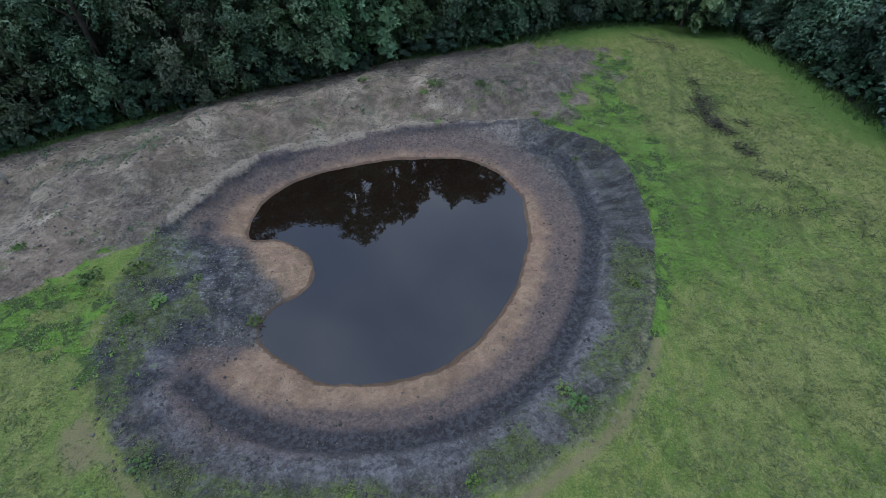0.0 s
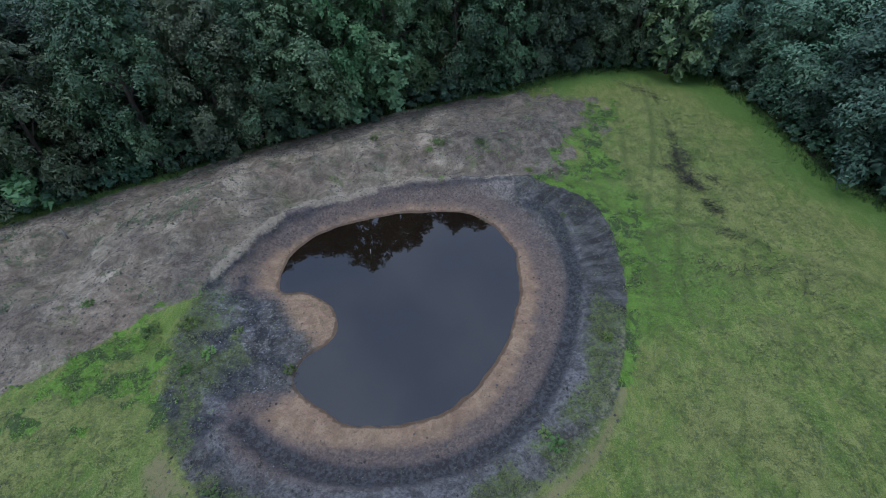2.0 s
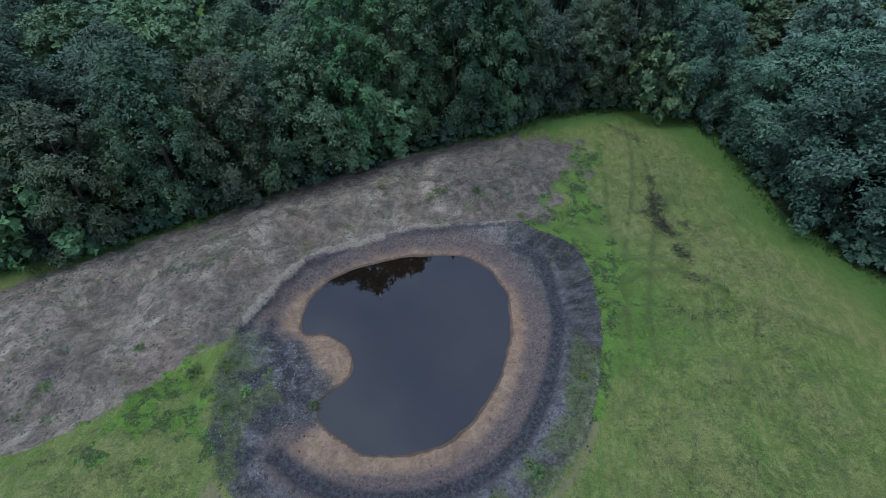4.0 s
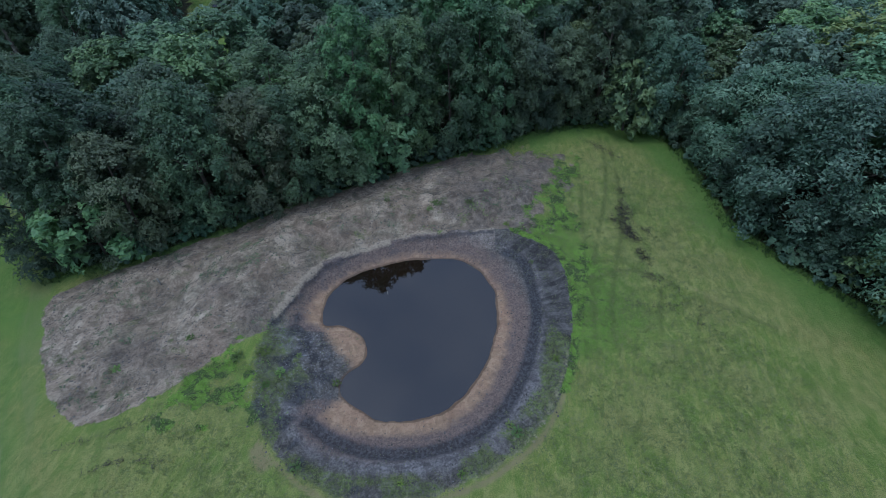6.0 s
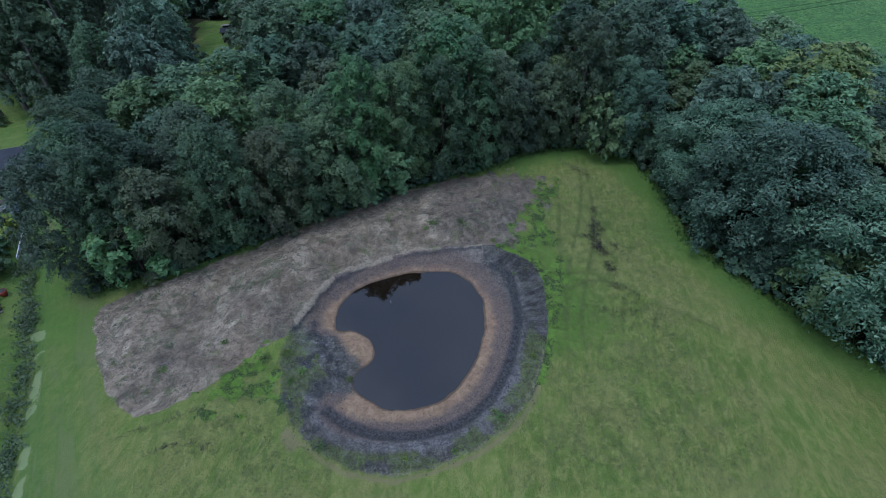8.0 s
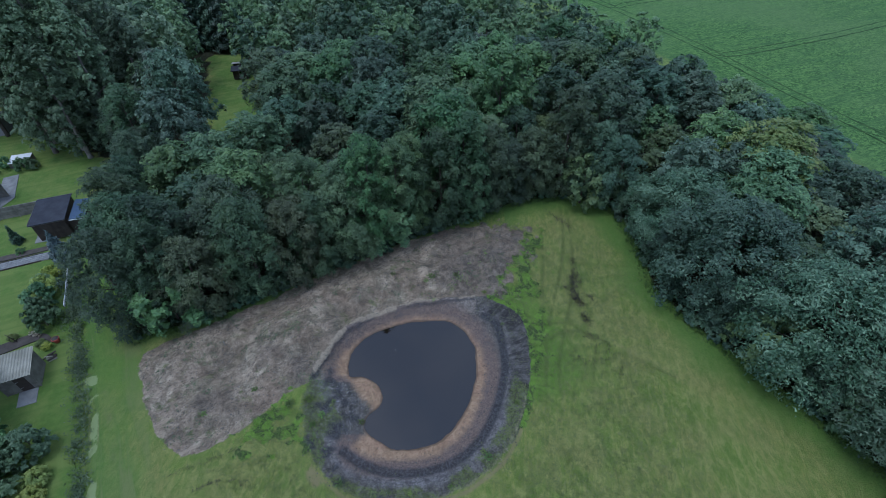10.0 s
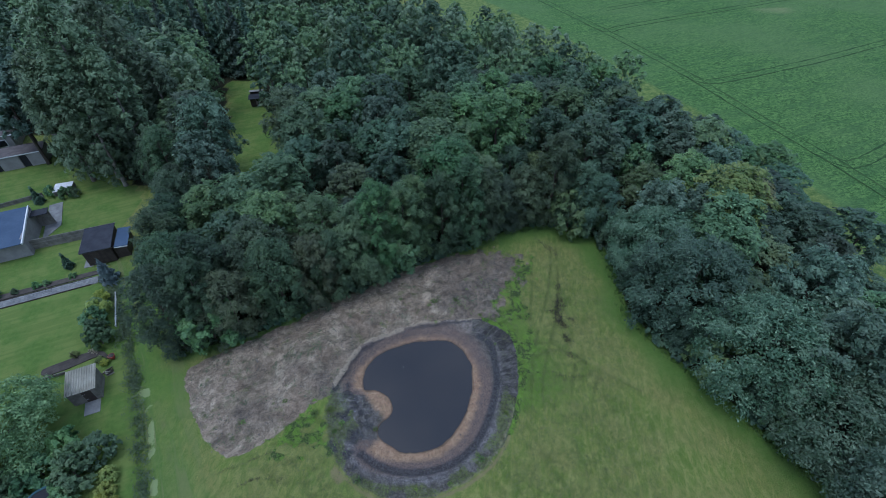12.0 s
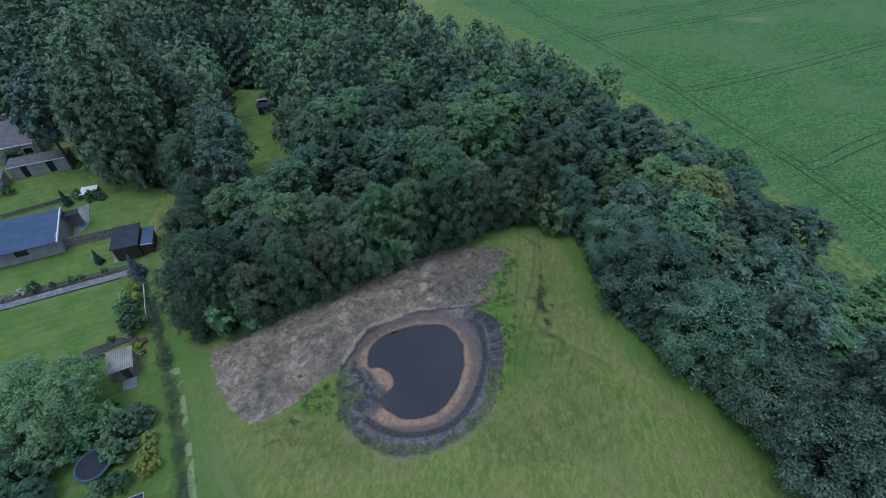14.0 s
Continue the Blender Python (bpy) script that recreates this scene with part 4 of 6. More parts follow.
def crown_shape(seed, rx, z0, z1, leaves, size, lobes=50, core=0.20, peak=0.55, droop=0.15, corners=4):
    """A domed crown of rounded heads, each made of flat leaf sprays with dark gaps between them."""
    r = rng(seed)
    up = np.array([0, 0, 1.0])
    t = (np.arange(lobes) + r.random(lobes)) / lobes
    belly = 0.42 * peak / 0.55
    prof = np.where(t > belly, np.sqrt(np.clip(1 - ((t - belly) / (1.02 - belly)) ** 2, 0.02, 1)), 0.84 + 0.16 * t / belly)
    ang = np.arange(lobes) * 2.399 + r.normal(size=lobes) * 0.35
    a, b = r.random(2) * 6.28
    lumpy = 1 + 0.14 * np.sin(3 * ang + a + 5 * t) + 0.10 * np.sin(5 * ang + b - 7 * t)
    lr = rx * (0.17 + 0.13 * r.random(lobes) ** 1.3)
    rad = np.maximum(rx * prof * lumpy * (0.78 + 0.24 * r.random(lobes)) - lr * 0.6, 0.02 * rx)
    c = np.stack([rad * np.cos(ang), rad * np.sin(ang), z0 + lr + (z1 - z0 - 1.6 * lr) * t], 1)
    kid = int(np.clip(leaves / (lobes * 11), 5, 16))
    away = unit(c * np.array([1, 1, 0]) * (0.9 / rx) + np.stack([np.zeros(lobes)] * 2 + [0.25 + 0.8 * t], 1))
    d = unit(r.normal(size=(lobes * kid, 3)) * 0.62 + np.repeat(away, kid, 0) * 0.9)
    L = np.repeat(lr, kid) * (0.72 + 0.5 * r.random(lobes * kid))
    tip = np.repeat(c, kid, 0) + d * L[:, None]
    face = unit(d * 0.70 + up * 0.60 + r.normal(size=d.shape) * 0.26)
    e1 = unit(d - face * (d * face).sum(1)[:, None] + 1e-5)
    e2 = np.cross(face, e1)
    w = np.repeat(lr, kid) * (0.28 + 0.24 * r.random(lobes * kid))
    pick = r.choice(lobes * kid, leaves, p=w ** 2 / (w ** 2).sum())
    th, q = r.random(leaves) * 6.28, np.sqrt(r.random(leaves)) * (0.8 + 0.3 * r.random(leaves))
    q *= 1 + 0.28 * np.sin(5 * th + pick)
    ww = w[pick]
    p = tip[pick] + e1[pick] * (ww * q * np.cos(th) * 1.25)[:, None] + e2[pick] * (ww * q * np.sin(th) * 0.85)[:, None]
    p += face[pick] * (r.normal(size=leaves) * 0.10 * ww - 0.30 * ww * q * q)[:, None]
    nrm = unit(face[pick] + e1[pick] * (0.35 * q * np.cos(th))[:, None] + e2[pick] * (0.35 * q * np.sin(th))[:, None] + r.normal(size=(leaves, 3)) * 0.30)
    v1, f1 = leaf_cloud(r, p, nrm, size, droop=droop, corners=corners)
    m = int(leaves * core)
    pick = r.integers(0, lobes, m)
    q = unit(r.normal(size=(m, 3)))
    p = c[pick] * np.array([0.8, 0.8, 0.97]) + q * (lr[pick] * (0.1 + 0.5 * r.random(m)))[:, None]
    v2, f2 = leaf_cloud(r, p, unit(q + up * 0.3), size * 1.6, 1.4, corners=corners)
    v = np.concatenate([v1, v2])
    v[:, 2] = np.maximum(v[:, 2], 0.06)
    return v, np.concatenate([f1, f2 + len(v1)])


def crown_mesh(name, material, *sizes, **more):
    return mesh_from(name, *crown_shape(*sizes, **more), material)


def conifer_mesh(name, material, seed, rx, z0, z1, tiers, leaves, size):
    """Tiers of hanging needle sprays round a leader."""
    r = rng(seed)
    t = np.sqrt(r.random(leaves))
    tier = np.floor(t * tiers) / tiers
    ang = np.round(r.random(leaves) * 11) / 11 * 6.283 + tier * 17 + r.normal(size=leaves) * 0.16
    out = r.random(leaves) ** 0.6
    rad = rx * (0.06 + 0.94 * tier) * out * (0.8 + 0.35 * np.sin(ang * 3 + tier * 40))
    z = z1 - (z1 - z0) * tier - rad * 0.28 + r.normal(size=leaves) * 0.12
    p = np.stack([rad * np.cos(ang), rad * np.sin(ang), np.maximum(z, 0.1)], 1)
    nrm = unit(np.stack([np.cos(ang) * 0.4, np.sin(ang) * 0.4, np.ones(leaves)], 1) + r.normal(size=(leaves, 3)) * 0.35)
    v, f = leaf_cloud(r, p, nrm, size, 2.4, 0.5)
    return mesh_from(name, v, f, material)


def trunk_mesh(name, material, seed, h, girth, spreadr, limbs=8, low=0.25):
    r = rng(seed)
    runs = []
    lean = r.normal(size=2) * 0.03 * h
    at = lambda u: np.array([lean[0] * u * u, lean[1] * u * u, h * u])
    runs.append([(*at(u), girth * (1.25 if u == 0 else 1) * (1 - 0.85 * u)) for u in (0, 0.04, 0.2, 0.4, 0.6, 0.8, 1.0)])
    runs[0][0] = (*at(-0.02), girth * 1.4)
    for k in range(limbs):
        u = low + (0.9 - low) * (k + r.random() * 0.8) / limbs
        a = k * 2.4 + r.random()
        L = spreadr * (0.55 + 0.35 * r.random()) * (1.1 - 0.5 * u)
        b = at(u)
        g = girth * (1 - 0.85 * u) * 0.55
        dirv = np.array([math.cos(a), math.sin(a), 0.0])
        runs.append([(*b, g), (*(b + dirv * L * 0.5 + np.array([0, 0, L * 0.35])), g * 0.6), (*(b + dirv * L + np.array([0, 0, L * 0.6])), g * 0.2)])
    return tubes(name, material, runs, 6)


KINDS = {}


def tree_kind(key, name, label, category, group, crown, trunk):
    KINDS[key] = [name, label, category, group, crown, trunk, None]


def plant(key, x, y, s=1.0, turn=0.0, tall=1.0, z=None):
    """Sets a tree or bush of that kind on the ground."""
    name, label, category, group, crown, trunk, first = KINDS[key]
    z = height(x, y) if z is None else z
    m = pose(x, y, z - 0.03, 0, 0, turn) @ Matrix.Diagonal((s, s, s * tall, 1))
    if first is None:
        ob = thing(name, m, label, category, group)
        if trunk:
            part("trunk", trunk(), ob)
        part("crown", crown(), ob)
        KINDS[key][6] = ob
        return ob
    return copy_thing(first, m)


def kind_broad(key, seed, leaf, rx, z0, z1, leaves, size, label, bark=BARK, lobes=50, peak=0.55, group="trees of the wood", name="tree", corners=4):
    tree_kind(key, name, label, "tree", group,
              lambda: crown_mesh("crown", leaf, seed, rx, z0, z1, leaves, size, lobes, peak=peak, corners=corners),
              lambda: trunk_mesh("trunk", bark, seed, z1 * 0.82, 0.05 + 0.016 * z1, rx))


GREEN = "dense green broadleaf tree at the edge of the wood"
INNER = "tall green broadleaf tree inside the wood"
kind_broad("front1", 11, LEAF_SHADED, 3.1, 0.2, 9.0, 19000, 0.104, GREEN, lobes=84, corners=3)
kind_broad("front2", 12, LEAF_SHADED, 3.0, 0.2, 9.8, 19000, 0.104, GREEN, lobes=88, corners=3)
kind_broad("front3", 13, LEAF_DARK, 3.1, 0.2, 8.6, 18000, 0.105, "dark green broadleaf tree at the edge of the wood", lobes=80, corners=3)
kind_broad("front4", 14, LEAF_SHADED_FRESH, 2.5, 0.4, 9.6, 18000, 0.092, "lighter green broadleaf tree leaning out of the wood", lobes=70, corners=3)
kind_broad("front5", 15, LEAF_OLIVE, 2.9, 0.2, 9.0, 17500, 0.104, "olive-brown tinged broadleaf tree at the edge of the wood", lobes=80, corners=3)
kind_broad("silver1", 21, LEAF_SILVER, 3.3, 0.2, 8.4, 16500, 0.128, "grey-green broadleaf tree with pale leaf undersides", lobes=84, corners=3)
kind_broad("silver2", 22, LEAF_SILVER, 3.0, 0.2, 7.6, 15000, 0.126, "grey-green broadleaf tree with pale leaf undersides", lobes=76, corners=3)
kind_broad("sallow", 23, LEAF_SILVER, 5.0, 0.2, 9.0, 27000, 0.128, "broad domed grey-green sallow with pale leaf undersides", lobes=105, peak=0.5, corners=3)
kind_broad("mid1", 31, LEAF, 3.2, 3.2, 11.4, 7600, 0.178, INNER, lobes=66, corners=3)
kind_broad("mid2", 32, LEAF_DARK, 3.3, 3.2, 11.0, 7600, 0.178, "dark blue-green broadleaf tree inside the wood", lobes=66, corners=3)
kind_broad("mid3", 33, LEAF_SILVER, 3.2, 3.0, 10.4, 7600, 0.178, "grey-green broadleaf tree inside the wood", lobes=66, corners=3)
kind_broad("mid4", 34, LEAF_GOLD, 3.1, 1.0, 10.4, 11500, 0.15, "yellowing broadleaf tree among greener ones", lobes=70, corners=3)
kind_broad("mid5", 35, LEAF_BIRCH, 3.1, 3.0, 11.2, 7600, 0.178, "lighter green broadleaf tree inside the wood", lobes=62, corners=3)
kind_broad("mid6", 36, LEAF_OLIVE, 3.1, 3.0, 11.0, 7600, 0.178, "olive-brown tinged broadleaf tree inside the wood", lobes=64, corners=3)
kind_broad("birch", 51, LEAF_HAZY, 2.35, 1.2, 13.0, 11000, 0.145, "tall feathery birch beside the gardens", BIRCH_BARK, 120, 0.5, "birches", "birch_tree", 3)
kind_broad("willow", 52, LEAF_PALE, 4.3, 0.5, 7.2, 22000, 0.125, "spreading pale grey-green garden tree", BARK, 110, 0.6, "garden trees", "garden_tree", 3)
tree_kind("conifer", "conifer", "dark dense conifer at the back of the wood", "tree", "conifers",
          lambda: conifer_mesh("crown", NEEDLE, 61, 2.7, 0.6, 12.0, 17, 5200, 0.24), lambda: trunk_mesh("trunk", BARK, 61, 11.5, 0.2, 0.8, 6))
tree_kind("pine", "pine_tree", "tall dark pine beside the house", "tree", "conifers",
          lambda: crown_mesh("crown", NEEDLE, 62, 2.7, 4.0, 12.5, 6500, 0.2, 44), lambda: trunk_mesh("trunk", BARK, 62, 11.5, 0.24, 2.2, 9, 0.3))
tree_kind("bluespruce", "blue_spruce", "small blue-grey spruce by the garden path", "tree", "garden conifers",
          lambda: conifer_mesh("crown", NEEDLE_BLUE, 63, 1.15, 0.15, 3.0, 10, 2600, 0.17), lambda: trunk_mesh("trunk", BARK, 63, 2.7, 0.08, 0.3, 4))
tree_kind("cone", "dwarf_conifer", "small dark green garden conifer", "shrub", "garden conifers",
          lambda: conifer_mesh("crown", LEAF_DARK, 64, 0.55, 0.1, 1.9, 9, 1400, 0.12), lambda: trunk_mesh("trunk", BARK, 64, 1.6, 0.05, 0.2, 3))
tree_kind("bush", "bush", "low dense dark green bush under the trees", "shrub", "bushes along the wood",
          lambda: crown_mesh("crown", LEAF_DARK, 71, 1.25, 0.05, 2.1, 1900, 0.125, 26, corners=3), lambda: trunk_mesh("trunk", BARK, 71, 1.5, 0.05, 0.8, 5, 0.1))
tree_kind("brightbush", "bush", "leafy bright green bush against the dark trees", "shrub", "bushes along the wood",
          lambda: crown_mesh("crown", LEAF_BIRCH, 72, 1.5, 0.05, 2.9, 3000, 0.108, 34, corners=3), lambda: trunk_mesh("trunk", BARK, 72, 2.0, 0.06, 0.9, 5, 0.1))
tree_kind("goldbush", "garden_bush", "rounded yellow-green garden bush", "shrub", "garden bushes",
          lambda: crown_mesh("crown", LEAF_YELLOW, 73, 0.95, 0.05, 1.6, 3600, 0.085, 40, corners=3), lambda: trunk_mesh("trunk", BARK, 73, 1.1, 0.05, 0.5, 4, 0.1))
tree_kind("greenbush", "garden_bush", "rounded dark green garden bush", "shrub", "garden bushes",
          lambda: crown_mesh("crown", LEAF, 74, 0.95, 0.05, 1.6, 2600, 0.10, 30, corners=3), lambda: trunk_mesh("trunk", BARK, 74, 1.1, 0.05, 0.5, 4, 0.1))
tree_kind("palebush", "garden_bush", "pale silvery garden bush", "shrub", "garden bushes",
          lambda: crown_mesh("crown", LEAF_PALE, 75, 1.25, 0.05, 2.6, 3000, 0.12, 28), lambda: trunk_mesh("trunk", BARK, 75, 1.8, 0.06, 0.6, 4, 0.1))
tree_kind("flowerbush", "flowering_bush", "small bush covered in cream flowers", "shrub", "garden bushes",
          lambda: crown_mesh("crown", PETAL, 76, 0.5, 0.05, 0.8, 900, 0.08, 12), lambda: trunk_mesh("trunk", BARK, 76, 0.5, 0.03, 0.2, 3, 0.1))


FAR_KINDS = ((LEAF, 41, 3.6, 1.0, 11.5, 1500, 0.40), (LEAF_DARK, 42, 3.6, 1.0, 12.0, 1500, 0.40), (LEAF_HAZY, 43, 3.2, 1.0, 13.0, 1600, 0.38))


def distant_trees(places):
    """The far woodland, whose trees cannot be told apart, in one mesh. places: kind, x, y, size, turn."""
    fine = [crown_shape(s, rx, a, b, int(n * 1.35), size * 0.8, 44, corners=3) for _, s, rx, a, b, n, size in FAR_KINDS]
    coarse = [crown_shape(s, rx, a, b, n, size, 34, corners=3) for _, s, rx, a, b, n, size in FAR_KINDS]
    vs, fs, mats, at = [], [], [], 0
    for k, x, y, s, turn in places:
        v, f = (fine if y < 92 and x > -80 else coarse)[k]
        ca, sa = math.cos(turn), math.sin(turn)
        w = np.stack([(v[:, 0] * ca - v[:, 1] * sa) * s + x, (v[:, 0] * sa + v[:, 1] * ca) * s + y, v[:, 2] * s], 1)
        stem = [(x + 0.25 * s * math.cos(i * 1.257), y + 0.25 * s * math.sin(i * 1.257), -1.0) for i in range(5)] + [(x, y, 9.5 * s)]
        vs += [w, np.array(stem)]
        n = at + len(v)
        fs += [f + at, np.array([(n + i, n + (i + 1) % 5, n + 5) for i in range(5)])]
        mats += [np.full(len(f), k), np.full(5, 3)]
        at = n + 6
    me = mesh_from("distant_trees", np.concatenate(vs), np.concatenate(fs), FAR_KINDS[0][0])
    for k in (1, 2):
        me.materials.append(FAR_KINDS[k][0])
    me.materials.append(BARK)
    me.polygons.foreach_set("material_index", np.concatenate(mats).astype(np.int32))
    tagged(new("distant_trees", me), "closed canopy of mixed green trees far back in the wood", "woodland", kind="stuff")


def along(line, step, r, shake=0.3):
    """Places along a line, with the direction to its left."""
    p = np.array(line, dtype=float)
    seg = np.linalg.norm(np.diff(p, axis=0), axis=1)
    s = np.concatenate([[0], np.cumsum(seg)])
    u = np.arange(step * 0.3, s[-1], step)
    u = np.clip(u + r.normal(size=len(u)) * step * shake * 0.5, 0, s[-1])
    out = []
    for v in u:
        i = min(np.searchsorted(s, v, side="right") - 1, len(seg) - 1)
        d = (p[i + 1] - p[i]) / seg[i]
        out.append((p[i] + d * (v - s[i]), np.array([-d[1], d[0]])))
    return out


def build_wood():
    r = rng(77)
    used = []

    def free(x, y, gap):
        return all((x - a) ** 2 + (y - b) ** 2 > gap * gap for a, b in used)

    def put(key, x, y, s=1.0, tall=1.0):
        used.append((x, y))
        plant(key, x, y, s * (0.9 + 0.22 * r.random()), r.random() * 360, tall * (0.92 + 0.18 * r.random()))

    def one(keys, chances):
        return keys[int(np.searchsorted(np.cumsum(chances), r.random() * sum(chances)))]

    # trees that stand out by colour
    put("mid4", 31.6, 30.6, 1.35, 0.80)
    put("mid4", 34.4, 33.0, 1.0, 0.78)
    put("mid4", 5.0, 82.0, 0.7, 0.8)
    put("front4", -3.2, 30.8, 1.0)
    put("front4", -9.0, 27.4, 0.95)
    put("brightbush", 15.6, 34.3, 1.75, 1.15)
    put("front3", 18.9, 34.4, 0.85)
    put("brightbush", 17.6, 34.6, 0.9)
    put("mid2", 14.2, 44.5, 1.15)
    put("mid2", 18.5, 41.0, 1.1)
    put("mid3", -33.5, 49.0, 1.15, 1.1)
    put("mid3", -30.0, 45.0, 1.1, 1.1)
    put("mid3", -29.4, 39.8, 0.9, 0.9)
    put("mid1", 0.6, 34.6, 1.0, 0.98)
    put("mid5", 4.6, 37.0, 1.0, 0.95)
    for x, y, size in ((24.3, 20.6, 1.05), (23.6, 27.4, 0.95), (28.0, 13.2, 0.92), (31.6, 6.4, 0.95), (33.6, 0.6, 0.98)):
        put("sallow", x, y, size, 0.92)
    # the two edges of the wood towards the meadow
    for p, left in along(NORTH_EDGE, 2.7, r, 0.5):
        x, y = p + left * (0.9 + 0.6 * r.random())
        if free(x, y, 1.5):
            put(one(["front1", "front2", "front3", "front4", "front5"], [4, 4, 2.6, 1.6, 1.2]), x, y, 0.92 + 0.12 * r.random(), 0.94 + 0.18 * r.random())
    for p, left in along(NORTH_EDGE, 3.3, r):
        x, y = p + left * (4.8 + 0.8 * r.random())
        if free(x, y, 1.9):
            put(one(["front1", "front2", "front4", "front5"], [4, 3, 1.5, 0.8]), x, y, 1.05, 0.98 if x > -12 else 0.86)
    for p, left in along(EAST_EDGE, 2.9, r):
        x, y = p + left * (1.5 + 0.6 * r.random())
        if free(x, y, 3.0):
            put(one(["silver1", "silver2", "front3"], [4, 4, 1.5]), x, y, 0.8, 0.9)
    for p, left in along(EAST_EDGE, 3.6, r):
        x, y = p + left * (5.2 + 0.8 * r.random())
        if free(x, y, 3.6):
            put(one(["mid3", "mid2", "silver1"], [4, 2, 2]), x, y, 0.98, 0.9)
    # the wood's western side, by the gardens
    west = [(-45.0, 47.5), (-38.2, 44), (-33.6, 36), (-32.1, 30), (-30.4, 24), (-26.5, 17.3)]
    for p, left in along(west, 2.9, r):
        x, y = p + left * 1.6
        if free(x, y, 1.7):
            put(one(["front1", "front2", "front4"], [3, 3, 1]), x, y, 0.95)
    for x, y, s in ((-51.4, 48.0, 1.15), (-48.0, 48.8, 1.28), (-46.0, 46.6, 0.9), (-53.0, 50.6, 1.15), (-49.0, 53.2, 1.3), (-44.5, 51.5, 1.0), (-52.5, 57.0, 1.25), (-47.0, 59.0, 1.25), (-42.5, 58.5, 1.0)):
        put("birch", x, y, s)
    for k in range(10):
        put("conifer", -58.0 + 2.3 * k, 85.0 + 1.8 * r.random(), 1.05)
    # inside
    far = []
    for gx in np.arange(-62, 60, 4.35):
        for gy in np.arange(-16, 100, 4.35):
            x, y = gx + r.uniform(-1.3, 1.3), gy + r.uniform(-1.3, 1.3)
            a, b = np.array([x]), np.array([y])
            if not inside(a, b, WOOD)[0] or line_distance(a, b, WOOD, True)[0] < 1.6 or signed(a, b, CLEARING)[0] < (0.6 if x > -23 - 0.348 * (y - 36) else 2.6) or not free(x, y, 2.9):
                continue
            if y > 62 or (x < -40 and y > 56):
                used.append((x, y))
                far.append((int(r.choice(3, p=[0.45, 0.35, 0.2])), x, y, 0.75 + 0.25 * r.random(), r.random() * 6.28))
            elif x > 12:
                put(one(["mid1", "mid2", "mid3", "mid5", "mid6"], [3, 3, 3, 1, 0.7]), x, y, 0.93, 0.88 if x < 26 else 0.78 if x < 37 else 0.66)
            else:
                put(one(["mid1", "mid2", "mid3", "mid5", "mid6"], [5, 1.8, 1.2, 2, 0.8]), x, y, 0.95, 0.94 if x > -12 and y < 44 else 0.84)
    for gx in np.arange(-150, 10, 6.8):
        for gy in np.arange(64, 172, 6.8):
            x, y = gx + r.uniform(-2, 2), gy + r.uniform(-2, 2)
            a, b = np.array([x]), np.array([y])
            if inside(a, b, WOOD)[0] and line_distance(a, b, WOOD, True)[0] > 2 and signed(a, b, CLEARING)[0] > 2.8 and free(x, y, 4.2):
                used.append((x, y))
                far.append((int(r.choice(3, p=[0.4, 0.35, 0.25])), x, y, 1.0 + 0.3 * r.random(), r.random() * 6.28))
    distant_trees(far)
    # bushes along the feet of the trees
    for line, step in ((NORTH_EDGE, 1.7), (EAST_EDGE, 2.2)):
        for p, left in along(line, step, r, 0.8):
            x, y = p + left * (0.3 + 0.7 * r.random())
            plant("bush" if r.random() < 0.86 else "brightbush", x, y, 0.65 + 0.5 * r.random(), r.random() * 360, 0.85)
    for p, left in along(FAR_EDGE[3:9], 6.5, r, 0.8):
        x, y = p - left * (1.0 + 2.0 * r.random())
        plant("bush", x, y, 0.9 + 0.6 * r.random(), r.random() * 360, 0.9)
    for k in range(16):
        u = r.random()
        plant("brightbush" if u < 0.4 else "bush", -26.5 + 4.5 * r.random(), 36.8 + 9.0 * r.random(), 0.7 + 0.5 * u, 360 * u)
    for x, y, s in ((19.0, 81.0, 1.7), (25.5, 73.5, 1.1), (24.0, 79.0, 0.8)):
        plant("bush", x, y, s, 40 * x)


build_wood()


# ---- gardens to the west ----
G = -0.9


